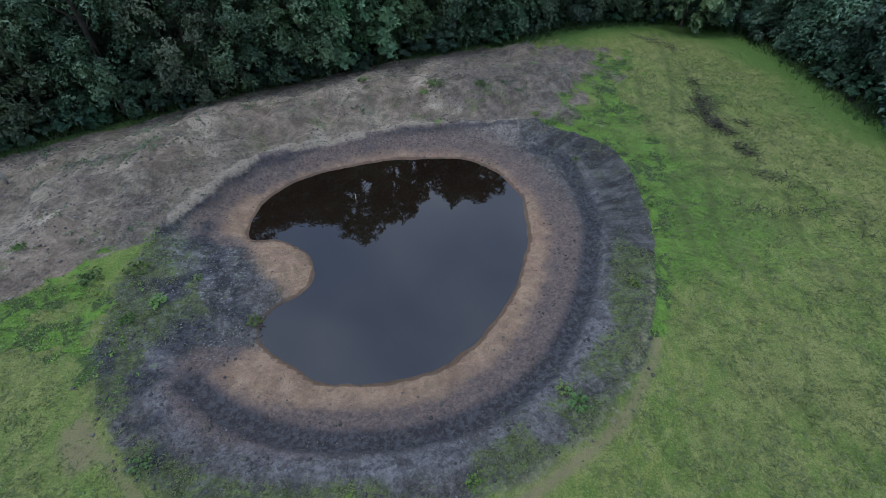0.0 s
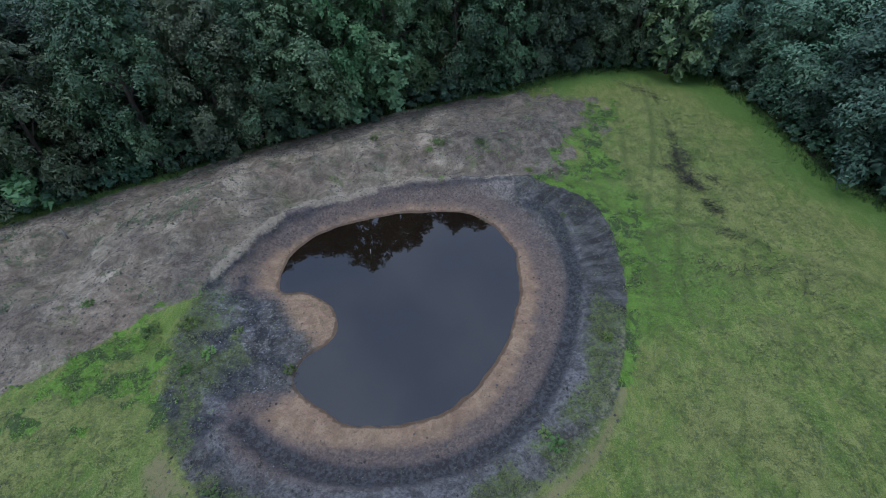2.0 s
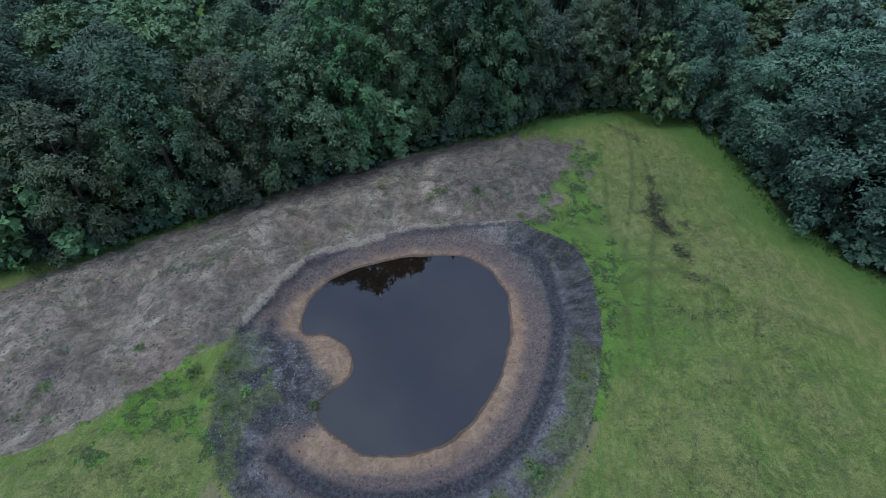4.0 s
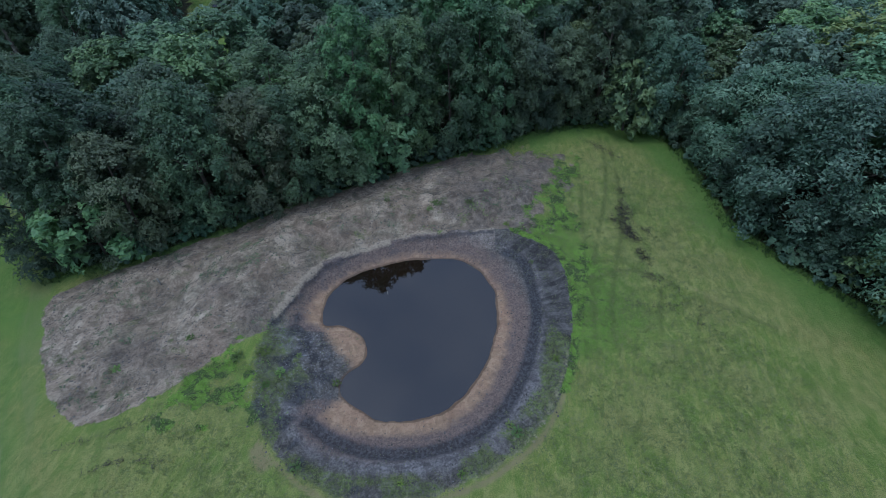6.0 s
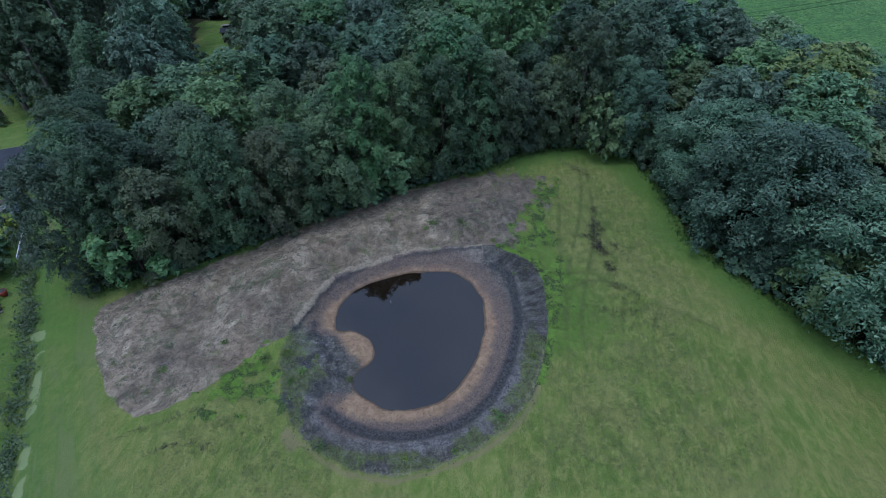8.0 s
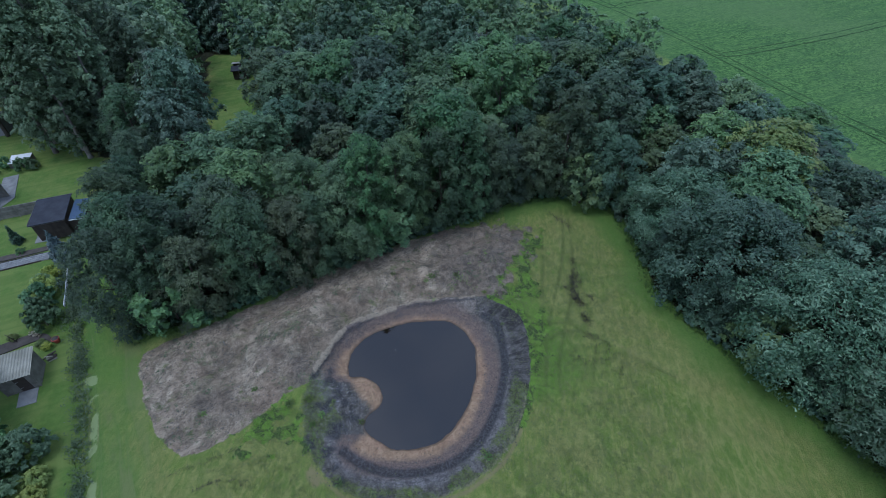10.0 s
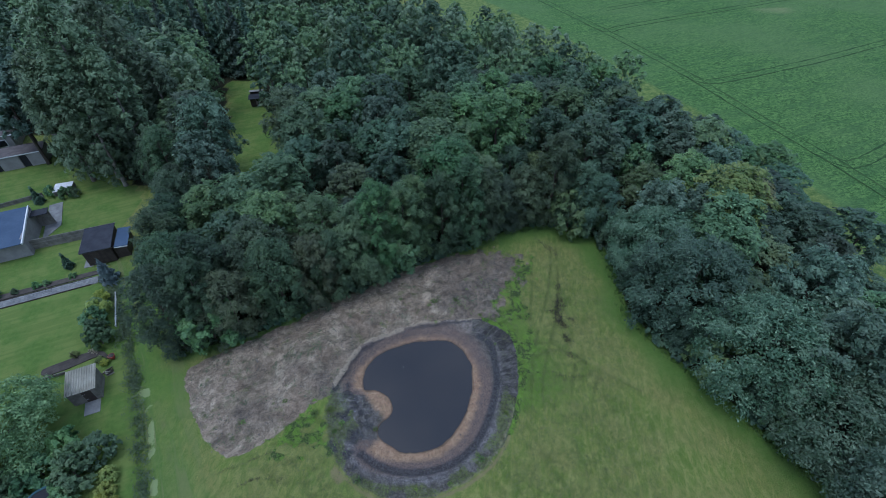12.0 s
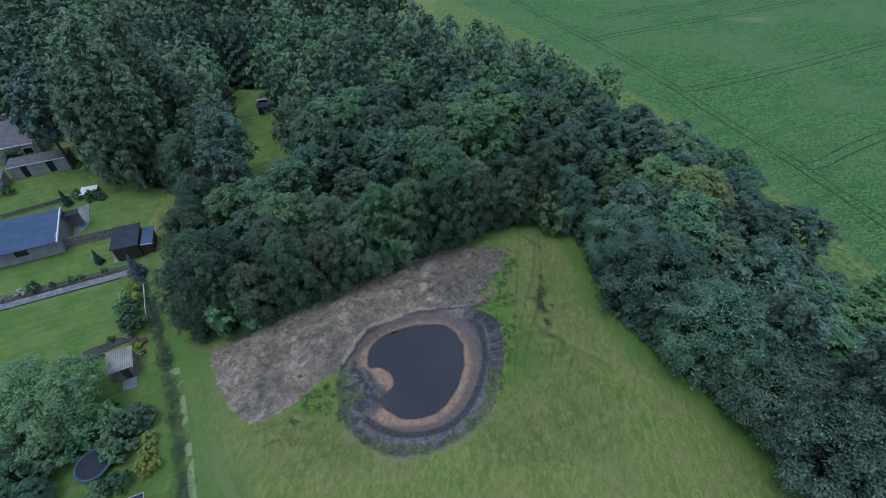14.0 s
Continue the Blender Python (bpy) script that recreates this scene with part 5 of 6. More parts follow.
def build_shed():
    """A dark timber shed with a felt roof and a lean-to."""
    s = thing("garden_shed", pose(-41.6, 32.5, G, 0, 0, 20), "dark brown timber garden shed with black felt roof", "shed")
    w, d, h = 3.0, 4.2, 2.15
    part("wall", boxes("wall", TIMBER_DARK, [((0, -d / 2, h / 2), (w, 0.08, h)), ((0, d / 2, h / 2), (w, 0.08, h)), ((-w / 2, 0, h / 2), (0.08, d - 0.1, h)), ((w / 2, 0, h / 2), (0.08, d - 0.1, h))], 0.01), s)
    for k in range(10):
        part("board", boxes("board", TIMBER_DARK, [((-w / 2 + 0.15 + k * 0.3, -d / 2 - 0.055, h / 2), (0.27, 0.025, h - 0.06))], 0.004), s)
    part("roof", boxes("roof", FELT, [((0, 0, h + 0.06), (w + 0.35, d + 0.4, 0.09))], 0.015), s, "black felt roof", pose(0, 0, 0.12, 2.5, 0, 0))
    for y in (-d / 2 - 0.24, d / 2 + 0.24):
        part("fascia", boxes("fascia", TIMBER, [((0, y, h + 0.05 + (0.1 if y > 0 else 0.0) * 1.6), (w + 0.38, 0.03, 0.14))], 0.004), s, "pale weathered fascia board")
    part("fascia", boxes("fascia", TIMBER, [((-w / 2 - 0.2, 0, h + 0.13), (0.03, d + 0.42, 0.14))], 0.004), s, "pale weathered fascia board")
    part("lean_to_roof", boxes("lean_to_roof", SLATE, [((w / 2 + 0.85, -0.1, h - 0.12), (1.45, d - 0.5, 0.06))], 0.01), s, "grey sheet roof", pose(0, 0, 0, 0, 5, 0))
    part("lean_to_wall", boxes("lean_to_wall", TIMBER_DARK, [((w / 2 + 1.45, -0.1, 0.9), (0.06, d - 0.7, 1.75)), ((w / 2 + 0.75, -d / 2 + 0.35, 0.9), (1.35, 0.06, 1.8))], 0.008), s)
    part("gutter_board", boxes("gutter_board", WHITE, [((w / 2 + 0.85, -d / 2 + 0.1, h - 0.2), (1.45, 0.04, 0.13))], 0.006), s, "white edge board", pose(0, 0, 0, 0, 5, 0))
    part("plinth", boxes("plinth", PAVING, [((-w / 2 - 0.15, -0.7, 0.03), (1.0, d - 1.0, 0.06))], 0.01), s, "grey concrete slab")


def build_outbuilding():
    """The long low building with the blue-grey roof."""
    s = thing("outbuilding", pose(-50.4, 32.1, G, 0, 0, 23), "long low outbuilding with blue-grey sheet roof and white bargeboard", "outbuilding")
    L, d = 20.0, 6.3
    part("wall", boxes("wall", RENDER, [((-L / 2, 0.1, 1.15), (L, 0.2, 2.3)), ((-L / 2, d, 1.5), (L, 0.2, 3.0)), ((-0.1, d / 2, 1.3), (0.2, d - 0.3, 2.6)), ((-L + 0.1, d / 2, 1.3), (0.2, d - 0.3, 2.6))], 0.01), s)
    part("roof", boxes("roof", SLATE, [((-L / 2, d / 2, 2.78), (L, d + 0.5, 0.08))], 0.012), s, "smooth blue-grey roof", pose(0, 0, -0.42, 7.5, 0, 0))
    part("bargeboard", boxes("bargeboard", WHITE, [((0.06, d / 2, 2.82), (0.16, d + 0.55, 0.24))], 0.01), s, "white painted bargeboard", pose(0, 0, -0.42, 7.5, 0, 0))
    part("gutter", boxes("gutter", WHITE, [((-L / 2, -0.28, 2.22), (L, 0.1, 0.1))], 0.01), s, "white gutter")
    for x in (-4.5, -9.5, -14.0):
        wn = part("window", boxes("window", TIMBER_DARK, [((x, -0.02, 1.45), (1.5, 0.08, 0.8))], 0.01), s, "dark framed window")
        part("pane", boxes("pane", DARK_GLASS, [((x, -0.07, 1.45), (1.36, 0.02, 0.66))]), wn)
    part("end_post", boxes("end_post", TIMBER, [((0.9, d - 0.4, 1.2), (1.6, 0.12, 2.4))], 0.01), s)
    part("end_roof", boxes("end_roof", FELT, [((0.95, d - 0.9, 2.45), (1.9, 1.4, 0.08))], 0.01), s, "dark porch roof")


def build_fence(name, a, b, high, label, panels, material=TIMBER):
    """Panels between posts, from a to b."""
    (ax, ay), (bx, by) = a, b
    L = math.hypot(bx - ax, by - ay)
    f = thing(name, pose(ax, ay, height(ax, ay), 0, 0, math.degrees(math.atan2(by - ay, bx - ax))), label, "fence")
    n = panels
    w = L / n
    board = boxes("board", material, [((0, 0, 0), (w - 0.11, 0.03, (high - 0.1) / 7 - 0.012))], 0.004)
    post = boxes("post", material, [((0, 0, high / 2), (0.1, 0.1, high + 0.1))], 0.01)
    cap = boxes("cap", material, [((0, 0, high + 0.02), (w - 0.1, 0.07, 0.04))], 0.005)
    for k in range(n):
        for j in range(7):
            part("board", board, f, m=pose((k + 0.5) * w, 0, 0.08 + (j + 0.5) * (high - 0.1) / 7))
        part("cap", cap, f, m=pose((k + 0.5) * w, 0, 0))
    for k in range(n + 1):
        part("post", post, f, m=pose(k * w, 0, 0))


def corrugated(name, w, d, material, waves=12):
    n = waves * 6
    v, f = [], []
    for i in range(n + 1):
        x = -w / 2 + w * i / n
        z = 0.045 * math.sin(2 * math.pi * waves * i / n)
        for y in (-d / 2, d / 2):
            for dz in (0.0, -0.015):
                v.append((x, y, z + dz))
    for i in range(n):
        a = 4 * i
        f += [(a, a + 4, a + 6, a + 2), (a + 1, a + 3, a + 7, a + 5), (a, a + 1, a + 5, a + 4), (a + 2, a + 6, a + 7, a + 3)]
    f += [(0, 2, 3, 1), (4 * n, 4 * n + 1, 4 * n + 3, 4 * n + 2)]
    return mesh_from(name, np.array(v), f, material)


def build_hut():
    """A small hut under a corrugated roof."""
    s = thing("garden_hut", pose(-33.25, 13.25, G, 0, 0, 24), "small grey timber hut with lichen-stained corrugated roof", "hut")
    w, d = 2.2, 2.3
    part("wall", boxes("wall", TIMBER, [((0, -d / 2, 0.85), (w, 0.06, 1.7)), ((0, d / 2, 1.0), (w, 0.06, 2.0)), ((-w / 2, 0, 0.92), (0.06, d - 0.08, 1.8)), ((w / 2, 0, 0.92), (0.06, d - 0.08, 1.8))], 0.008), s)
    part("roof", corrugated("roof", w + 0.3, d + 0.4, CORRUGATED), s, "corrugated roof sheet", pose(0, 0, 1.95, 7, 0, 0))
    dr = part("door", boxes("door", TIMBER_DARK, [((0.3, -d / 2 - 0.045, 0.8), (0.75, 0.03, 1.55))], 0.006), s, "dark timber door")
    part("hinge", boxes("hinge", STEEL, [((0.05, -d / 2 - 0.065, 0.45), (0.2, 0.012, 0.04)), ((0.05, -d / 2 - 0.065, 1.2), (0.2, 0.012, 0.04))]), dr)
    part("batten", boxes("batten", TIMBER, [((-w / 2 - 0.02, -d / 2 - 0.02, 0.86), (0.06, 0.06, 1.72)), ((w / 2 + 0.02, -d / 2 - 0.02, 0.86), (0.06, 0.06, 1.72))], 0.005), s)


def build_clearing_hut():
    z = height(-33.5, 72.5)
    s = thing("summer_hut", pose(-33.8, 72.4, z, 0, 0, 12) @ Matrix.Scale(0.85, 4), "small dark hut with a pale roof edge in the clearing", "hut")
    part("wall", boxes("wall", TIMBER_DARK, [((0, -1.4, 1.0), (2.6, 0.08, 2.0)), ((0, 1.4, 1.1), (2.6, 0.08, 2.2)), ((-1.3, 0, 1.0), (0.08, 2.7, 2.0)), ((1.3, 0, 1.0), (0.08, 2.7, 2.0))], 0.01), s)
    part("roof", boxes("roof", FELT, [((0, -0.85, 2.3), (3.0, 1.95, 0.08))], 0.01), s, "grey felt roof slope", pose(0, 0, -0.03, 9, 0, 0))
    part("roof", boxes("roof", RENDER, [((0, 0.95, 2.42), (3.0, 1.4, 0.08))], 0.01), s, "pale roof slope", pose(0, 0, 0.05, -9, 0, 0))
    dr = part("door", boxes("door", TIMBER, [((0.2, -1.46, 0.9), (0.8, 0.04, 1.75))], 0.008), s)
    part("pane", boxes("pane", DARK_GLASS, [((0.2, -1.49, 1.35), (0.5, 0.02, 0.5))]), dr)


def hip_roof(name, w, d, h, ridge, material, over=0.35):
    x, y, r = w / 2 + over, d / 2 + over, ridge / 2
    v = [(-x, -y, 0), (x, -y, 0), (x, y, 0), (-x, y, 0), (-r, 0, h), (r, 0, h), (-x, -y, -0.12), (x, -y, -0.12), (x, y, -0.12), (-x, y, -0.12)]
    f = [(0, 1, 5, 4), (1, 2, 5), (2, 3, 4, 5), (3, 0, 4), (6, 9, 8, 7), (0, 6, 7, 1), (1, 7, 8, 2), (2, 8, 9, 3), (3, 9, 6, 0)]
    return mesh_from(name, np.array(v, dtype=float), f, material)


def build_house():
    s = thing("house", pose(-73.6, 58.6, G, 0, 0, 24), "rendered house with a hipped grey-brown tiled roof", "house")
    w, d = 8.4, 7.2
    part("wall", boxes("wall", RENDER, [((0, -d / 2, 1.4), (w, 0.25, 2.8)), ((0, d / 2, 1.4), (w, 0.25, 2.8)), ((-w / 2, 0, 1.4), (0.25, d - 0.3, 2.8)), ((w / 2, 0, 1.4), (0.25, d - 0.3, 2.8))], 0.02), s)
    roof = part("roof", hip_roof("roof", w, d, 2.9, 3.0, TILE), s, "grey-brown tiled roof", pose(0, 0, 2.85))
    part("chimney", boxes("chimney", TILE, [((1.0, 0.6, 3.0), (0.7, 0.9, 1.4))], 0.02), roof)
    for x in (-2.6, 0.2, 2.6):
        wn = part("window", boxes("window", WHITE, [((x, -d / 2 - 0.13, 1.5), (1.5, 0.08, 1.2))], 0.01), s, "white window frame")
        part("pane", boxes("pane", DARK_GLASS, [((x, -d / 2 - 0.18, 1.5), (1.3, 0.02, 1.0))]), wn)
    part("bargeboard", boxes("bargeboard", WHITE, [((0, -d / 2 - 0.4, 2.78), (w + 0.8, 0.05, 0.18))], 0.01), s, "white eaves board")
    part("bargeboard", boxes("bargeboard", WHITE, [((w / 2 + 0.4, 0, 2.78), (0.05, d + 0.75, 0.18))], 0.01), s, "white eaves board")
    g = thing("garage", pose(-64.9, 51.4, G, 0, 0, 23.5), "low grey garage with flat roof and two dark doorways", "garage")
    part("wall", boxes("wall", RENDER, [((-3.3, 0, 1.1), (1.4, 0.2, 2.2)), ((-0.35, 0, 1.1), (2.7, 0.2, 2.2)), ((3.0, 0, 1.1), (2.0, 0.2, 2.2)), ((-2.1, 0, 2.1), (1.0, 0.2, 0.2)), ((1.5, 0, 2.1), (1.0, 0.2, 0.2)),
                                        ((-4.1, 1.5, 1.1), (0.2, 3.2, 2.2)), ((4.1, 1.5, 1.1), (0.2, 3.2, 2.2))], 0.01), g)
    for x in (-2.1, 1.5):
        part("door", boxes("door", MAT_BLACK, [((x, 0.12, 1.0), (0.98, 0.06, 1.98))], 0.01), g, "dark recessed door")
    part("roof", boxes("roof", TILE, [((0, 1.3, 2.28), (8.7, 3.2, 0.12))], 0.02), g, "grey-brown flat roof")
    part("fascia", boxes("fascia", WHITE, [((0, -0.38, 2.26), (8.7, 0.04, 0.16))], 0.008), g, "white fascia board")
    v = thing("lean_to", pose(-70.6, 48.0, G, 0, 0, 23.5), "grey lean-to store with a low sheet roof", "shed")
    part("wall", boxes("wall", RENDER, [((0, 0, 0.9), (3.4, 2.6, 1.8))], 0.02), v)
    part("roof", boxes("roof", TILE, [((0, 0, 1.88), (3.8, 3.0, 0.1))], 0.02), v, "", pose(0, 0, 0, 4, 0, 0))


def build_cold_frame():
    s = thing("cold_frame", pose(-54.1, 45.4, G, 0, 0, 18), "low timber frame under a weathered white cover", "cold frame")
    part("frame", boxes("frame", TIMBER, [((0, -0.95, 0.35), (2.3, 0.06, 0.7)), ((0, 0.95, 0.4), (2.3, 0.06, 0.8)), ((-1.12, 0, 0.37), (0.06, 1.85, 0.74)), ((1.12, 0, 0.37), (0.06, 1.85, 0.74))], 0.006), s)
    for k in range(3):
        part("cover_sheet", boxes("cover_sheet", WHITE, [((-0.78 + 0.78 * k, 0, 0.79), (0.765, 2.05, 0.03))], 0.006), s, "", pose(0, 0, 0, 3, 0, 0))


def build_pole():
    s = thing("utility_pole", pose(-61.4, 53.4, G), "grey timber utility pole beside the dark pine", "pole")
    part("shaft", tubes("shaft", TIMBER, [[(0, 0, -0.2, 0.15), (0, 0, 3, 0.13), (0, 0, 6.6, 0.10)]], 10), s)
    part("crossarm", boxes("crossarm", TIMBER, [((0, 0, 6.2), (1.2, 0.09, 0.1))], 0.01), s)


def build_trampoline():
    s = thing("trampoline", pose(-31.25, 3.0, G), "round garden trampoline with black mat and blue edge pad", "trampoline")
    R, h, n = 1.55, 0.7, 40
    v, f = [], []
    for k in range(n):
        a = 2 * math.pi * k / n
        for rad, z in ((R - 0.19, h - 0.01), (R - 0.17, h + 0.035), (R, h + 0.035), (R + 0.03, h - 0.03)):
            v.append((rad * math.cos(a), rad * math.sin(a), z))
    for k in range(n):
        q = (k + 1) % n
        for i in range(3):
            f.append((4 * k + i, 4 * q + i, 4 * q + i + 1, 4 * k + i + 1))
    part("edge_pad", mesh_from("edge_pad", np.array(v), f, PAD_BLUE), s, "faded blue edge pad")
    v = [(0, 0, h - 0.06)] + [((R - 0.2) * math.cos(2 * math.pi * k / n), (R - 0.2) * math.sin(2 * math.pi * k / n), h - 0.02) for k in range(n)]
    part("mat", mesh_from("mat", np.array(v), [(0, k + 1, (k + 1) % n + 1) for k in range(n)], MAT_BLACK), s, "black jumping mat")
    leg = tubes("leg", STEEL, [[(-0.45, 0, h - 0.05, 0.02), (-0.45, 0, 0.02, 0.02), (0.45, 0, 0.02, 0.02), (0.45, 0, h - 0.05, 0.02)]], 6)
    for k in range(4):
        a = k * math.pi / 2 + 0.4
        part("leg", leg, s, m=pose((R - 0.05) * math.cos(a), (R - 0.05) * math.sin(a), 0, 0, 0, math.degrees(a) + 90))


def build_goal():
    s = thing("swing_frame", pose(-38.0, 3.2, G, 0, 0, 14), "grey tubular garden swing frame on the shaded lawn", "swing frame")
    for x in (-1.2, 1.2):
        part("leg", tubes("leg", STEEL, [[(x, -0.7, 0, 0.03), (x, 0, 1.7, 0.03)]], 6), s)
        part("leg", tubes("leg", STEEL, [[(x, 0.7, 0, 0.03), (x, 0.02, 1.7, 0.03)]], 6), s)
    part("crossbar", tubes("crossbar", STEEL, [[(-1.25, 0, 1.72, 0.03), (1.25, 0, 1.72, 0.03)]], 6), s)


def build_playhouse():
    s = thing("playhouse", pose(-25.7, -1.0, G, 0, 0, 22), "small playhouse with grey frame and red panels", "playhouse")
    part("wall", boxes("wall", RED, [((0, -0.8, 0.65), (1.7, 0.05, 1.3)), ((0, 0.8, 0.65), (1.7, 0.05, 1.3)), ((-0.85, 0, 0.65), (0.05, 1.55, 1.3)), ((0.85, 0, 0.65), (0.05, 1.55, 1.3))], 0.006), s, "red panels")
    part("roof", boxes("roof", FELT, [((0, 0, 1.36), (1.9, 1.85, 0.06))], 0.01), s)
    part("trim", boxes("trim", STEEL, [((0, 0.95, 1.38), (1.95, 0.05, 0.1)), ((0.98, 0, 1.38), (0.05, 1.85, 0.1)), ((-0.98, 0, 1.38), (0.05, 1.85, 0.1))], 0.006), s, "pale metal edge")


build_shed()
build_outbuilding()
build_fence("panel_fence", (-58.4, 30.2), (-43.6, 35.6), 1.5, "weathered grey panel fence between two gardens", 8)
build_fence("panel_fence", (-63.9, 39.6), (-56.4, 44.0), 0.7, "low grey boundary fence behind the outbuilding", 5)
build_fence("sleeper_wall", (-39.8, 13.9), (-36.6, 15.1), 0.45, "low pale timber edging beside the dark bed", 2)
build_fence("rail_fence", (-37.05, 25.6), (-34.7, 20.9), 0.5, "low white board fence along the hedge", 3, WHITE)
build_hut()
build_clearing_hut()
build_house()
build_cold_frame()
build_pole()
build_trampoline()
build_goal()
build_playhouse()


def slab(name, outline, z, thick, material, label):
    """A flat bed or slab with rounded corners on the ground."""
    p = smooth_loop(outline, True, 3) if len(outline) > 4 else np.array(outline, dtype=float)
    n = len(p)
    v = [(*q, z) for q in p] + [(*q, z - thick) for q in p]
    f = [tuple(range(n)), tuple(reversed(range(n, 2 * n)))] + [(k, k + n, (k + 1) % n + n, (k + 1) % n) for k in range(n)]
    bm = bmesh.new()
    vs = [bm.verts.new(q) for q in v]
    for q in f:
        bm.faces.new([vs[i] for i in q])
    bmesh.ops.recalc_face_normals(bm, faces=bm.faces[:])
    me = bpy.data.meshes.new(name)
    bm.to_mesh(me)
    bm.free()
    me.materials.append(material)
    return tagged(new(name, me), label, "paving" if material is PAVING else "bed", kind="structure")


slab("yard_paving", [(-54.4, 42.0), (-53.0, 42.8), (-50.3, 37.8), (-50.9, 34.6)], G + 0.06, 0.3, PAVING, "grey paved yard beside the outbuilding")
slab("hut_step", [(-33.1, 12.0), (-31.9, 12.5), (-31.3, 11.2), (-32.5, 10.7)], G + 0.04, 0.2, PAVING, "worn pale concrete slab before the hut")
slab("flower_bed", [(-53.4, 22.9), (-47.6, 25.5), (-40.6, 28.6), (-40.9, 29.2), (-47.9, 26.3), (-53.8, 23.7)], G + 0.12, 0.3, BED_SOIL, "narrow raised soil bed along the path")
slab("flower_bed", [(-38.6, 14.9), (-36.8, 15.7), (-34.6, 17.1), (-33.4, 16.8), (-34.2, 17.6), (-35.6, 17.7), (-37.6, 16.6), (-39.2, 15.6)], G + 0.08, 0.3, BED_SOIL, "dark soil bed at the lawn's corner")


def build_path():
    """A path of small pale setts between two kerbs."""
    a, b = Vector((-53.6, 22.0, 0)), Vector((-40.2, 27.75, 0))
    d = (b - a).normalized()
    n = Vector((-d.y, d.x, 0))
    L = (b - a).length
    turn = math.degrees(math.atan2(d.y, d.x))
    base = tagged(new("garden_path", boxes("garden_path", RENDER, [((L / 2, 0, 0.0), (L, 1.16, 0.1))], 0.01)), "pale cobbled garden path with a dark kerb", "path", kind="structure")
    base.matrix_basis = pose(a.x, a.y, G, 0, 0, turn)
    r = rng(8)
    sett = boxes("paving_stone", PAVING, [((0, 0, 0.06), (0.275, 0.265, 0.06))], 0.012)
    k = int(L / 0.29)
    for i in range(k):
        for j in range(4):
            part("paving_stone", sett, base, m=pose(0.15 + i * 0.29, -0.43 + 0.287 * j, r.uniform(-0.006, 0.006), r.normal() * 0.8, r.normal() * 0.8, r.normal() * 1.5))
    kerb = boxes("kerb", TIMBER_DARK, [((0, 0, 0.06), (0.98, 0.07, 0.16))], 0.012)
    for i in range(int(L)):
        for y in (-0.62, 0.62):
            part("kerb", kerb, base, m=pose(0.5 + i, y, 0.0))


def garden_plants():
    plant("bluespruce", -38.6, 27.6, 1.05, 10, z=G)
    plant("cone", -44.6, 29.8, 1.15, 0, z=G)
    plant("cone", -56.0, 42.6, 1.2, 0, z=G)
    plant("willow", -37.0, 7.6, 1.05, 30, 0.95, z=G)
    plant("willow", -44.5, 4.0, 0.75, 130, z=G)
    plant("front3", -40.6, 5.0, 0.7, 40, 0.8, z=G)
    plant("front1", -38.4, -0.2, 0.55, 90, 0.7, z=G)
    plant("front3", -43.6, 7.6, 0.6, 200, 0.8, z=G)
    plant("palebush", -28.6, 7.3, 1.05, 0, z=G)
    for x, y, s in ((-37.4, 3.0, 0.55), (-34.6, 0.4, 0.5), (-41.0, 1.6, 0.65), (-37.0, -1.6, 0.6)):
        plant("front3", x, y, s, 70 * x, 0.75, z=G)
    for x, y, s in ((-30.6, 6.4, 1.8), (-31.8, 7.6, 1.2), (-29.6, 5.2, 1.4), (-28.2, 1.4, 0.9), (-29.6, 0.6, 0.8), (-36.4, 20.9, 1.15), (-35.6, 19.6, 1.1), (-34.9, 18.7, 1.0), (-37.6, 23.2, 0.8),
                    (-36.2, 1.6, 1.7), (-34.8, 4.6, 1.3), (-33.4, 4.6, 1.0), (-35.4, 3.0, 1.4), (-38.4, 2.6, 1.6), (-40.0, 5.0, 1.3), (-41.5, 7.5, 1.3), (-42.5, 1.5, 1.2), (-39.5, -0.5, 1.1), (-27.6, -2.5, 1.0), (-33.5, -2.5, 1.2), (-29.7, 3.9, 0.9), (-30.3, 4.7, 1.0), (-33.0, 5.6, 1.1), (-52.9, 44.0, 0.8), (-55.4, 44.4, 0.7), (-51.8, 44.2, 0.6), (-69.0, 44.5, 0.9), (-67.0, 45.8, 0.8), (-71.0, 54.0, 1.4)):
        plant("greenbush", x, y, s * 0.85, 57 * x, z=G)
    for x, y, s in ((-26.3, 2.9, 1.05), (-27.3, 5.3, 0.75), (-26.9, 4.2, 0.7), (-37.1, 22.6, 1.15), (-37.9, 24.6, 0.8), (-36.9, 17.2, 0.4), (-34.0, 16.5, 0.42), (-33.4, 16.2, 0.4), (-43.0, 0.5, 1.0)):
        plant("goldbush", x, y, s, 31 * x, z=G)
    for x, y, s in ((-51.6, 24.3, 1.1), (-53.6, 23.6, 0.9), (-35.5, 17.6, 0.5), (-35.0, 17.5, 0.45)):
        plant("flowerbush", x, y, s, 20 * x, z=G)
    for x, y, s in ((-50.2, 25.0, 0.55), (-46.5, 26.6, 0.35), (-45.6, 27.0, 0.3), (-48.4, 25.7, 0.3), (-43.2, 28.1, 0.3)):
        plant("greenbush", x, y, s, 20 * x, z=G)
    for x, y, s in ((-60.9, 52.7, 1.2), (-64.4, 56.6, 0.95), (-61.8, 57.6, 1.05), (-57.0, 55.5, 1.0)):
        plant("pine", x, y, s, 40 * x, z=G)


build_path()
garden_plants()


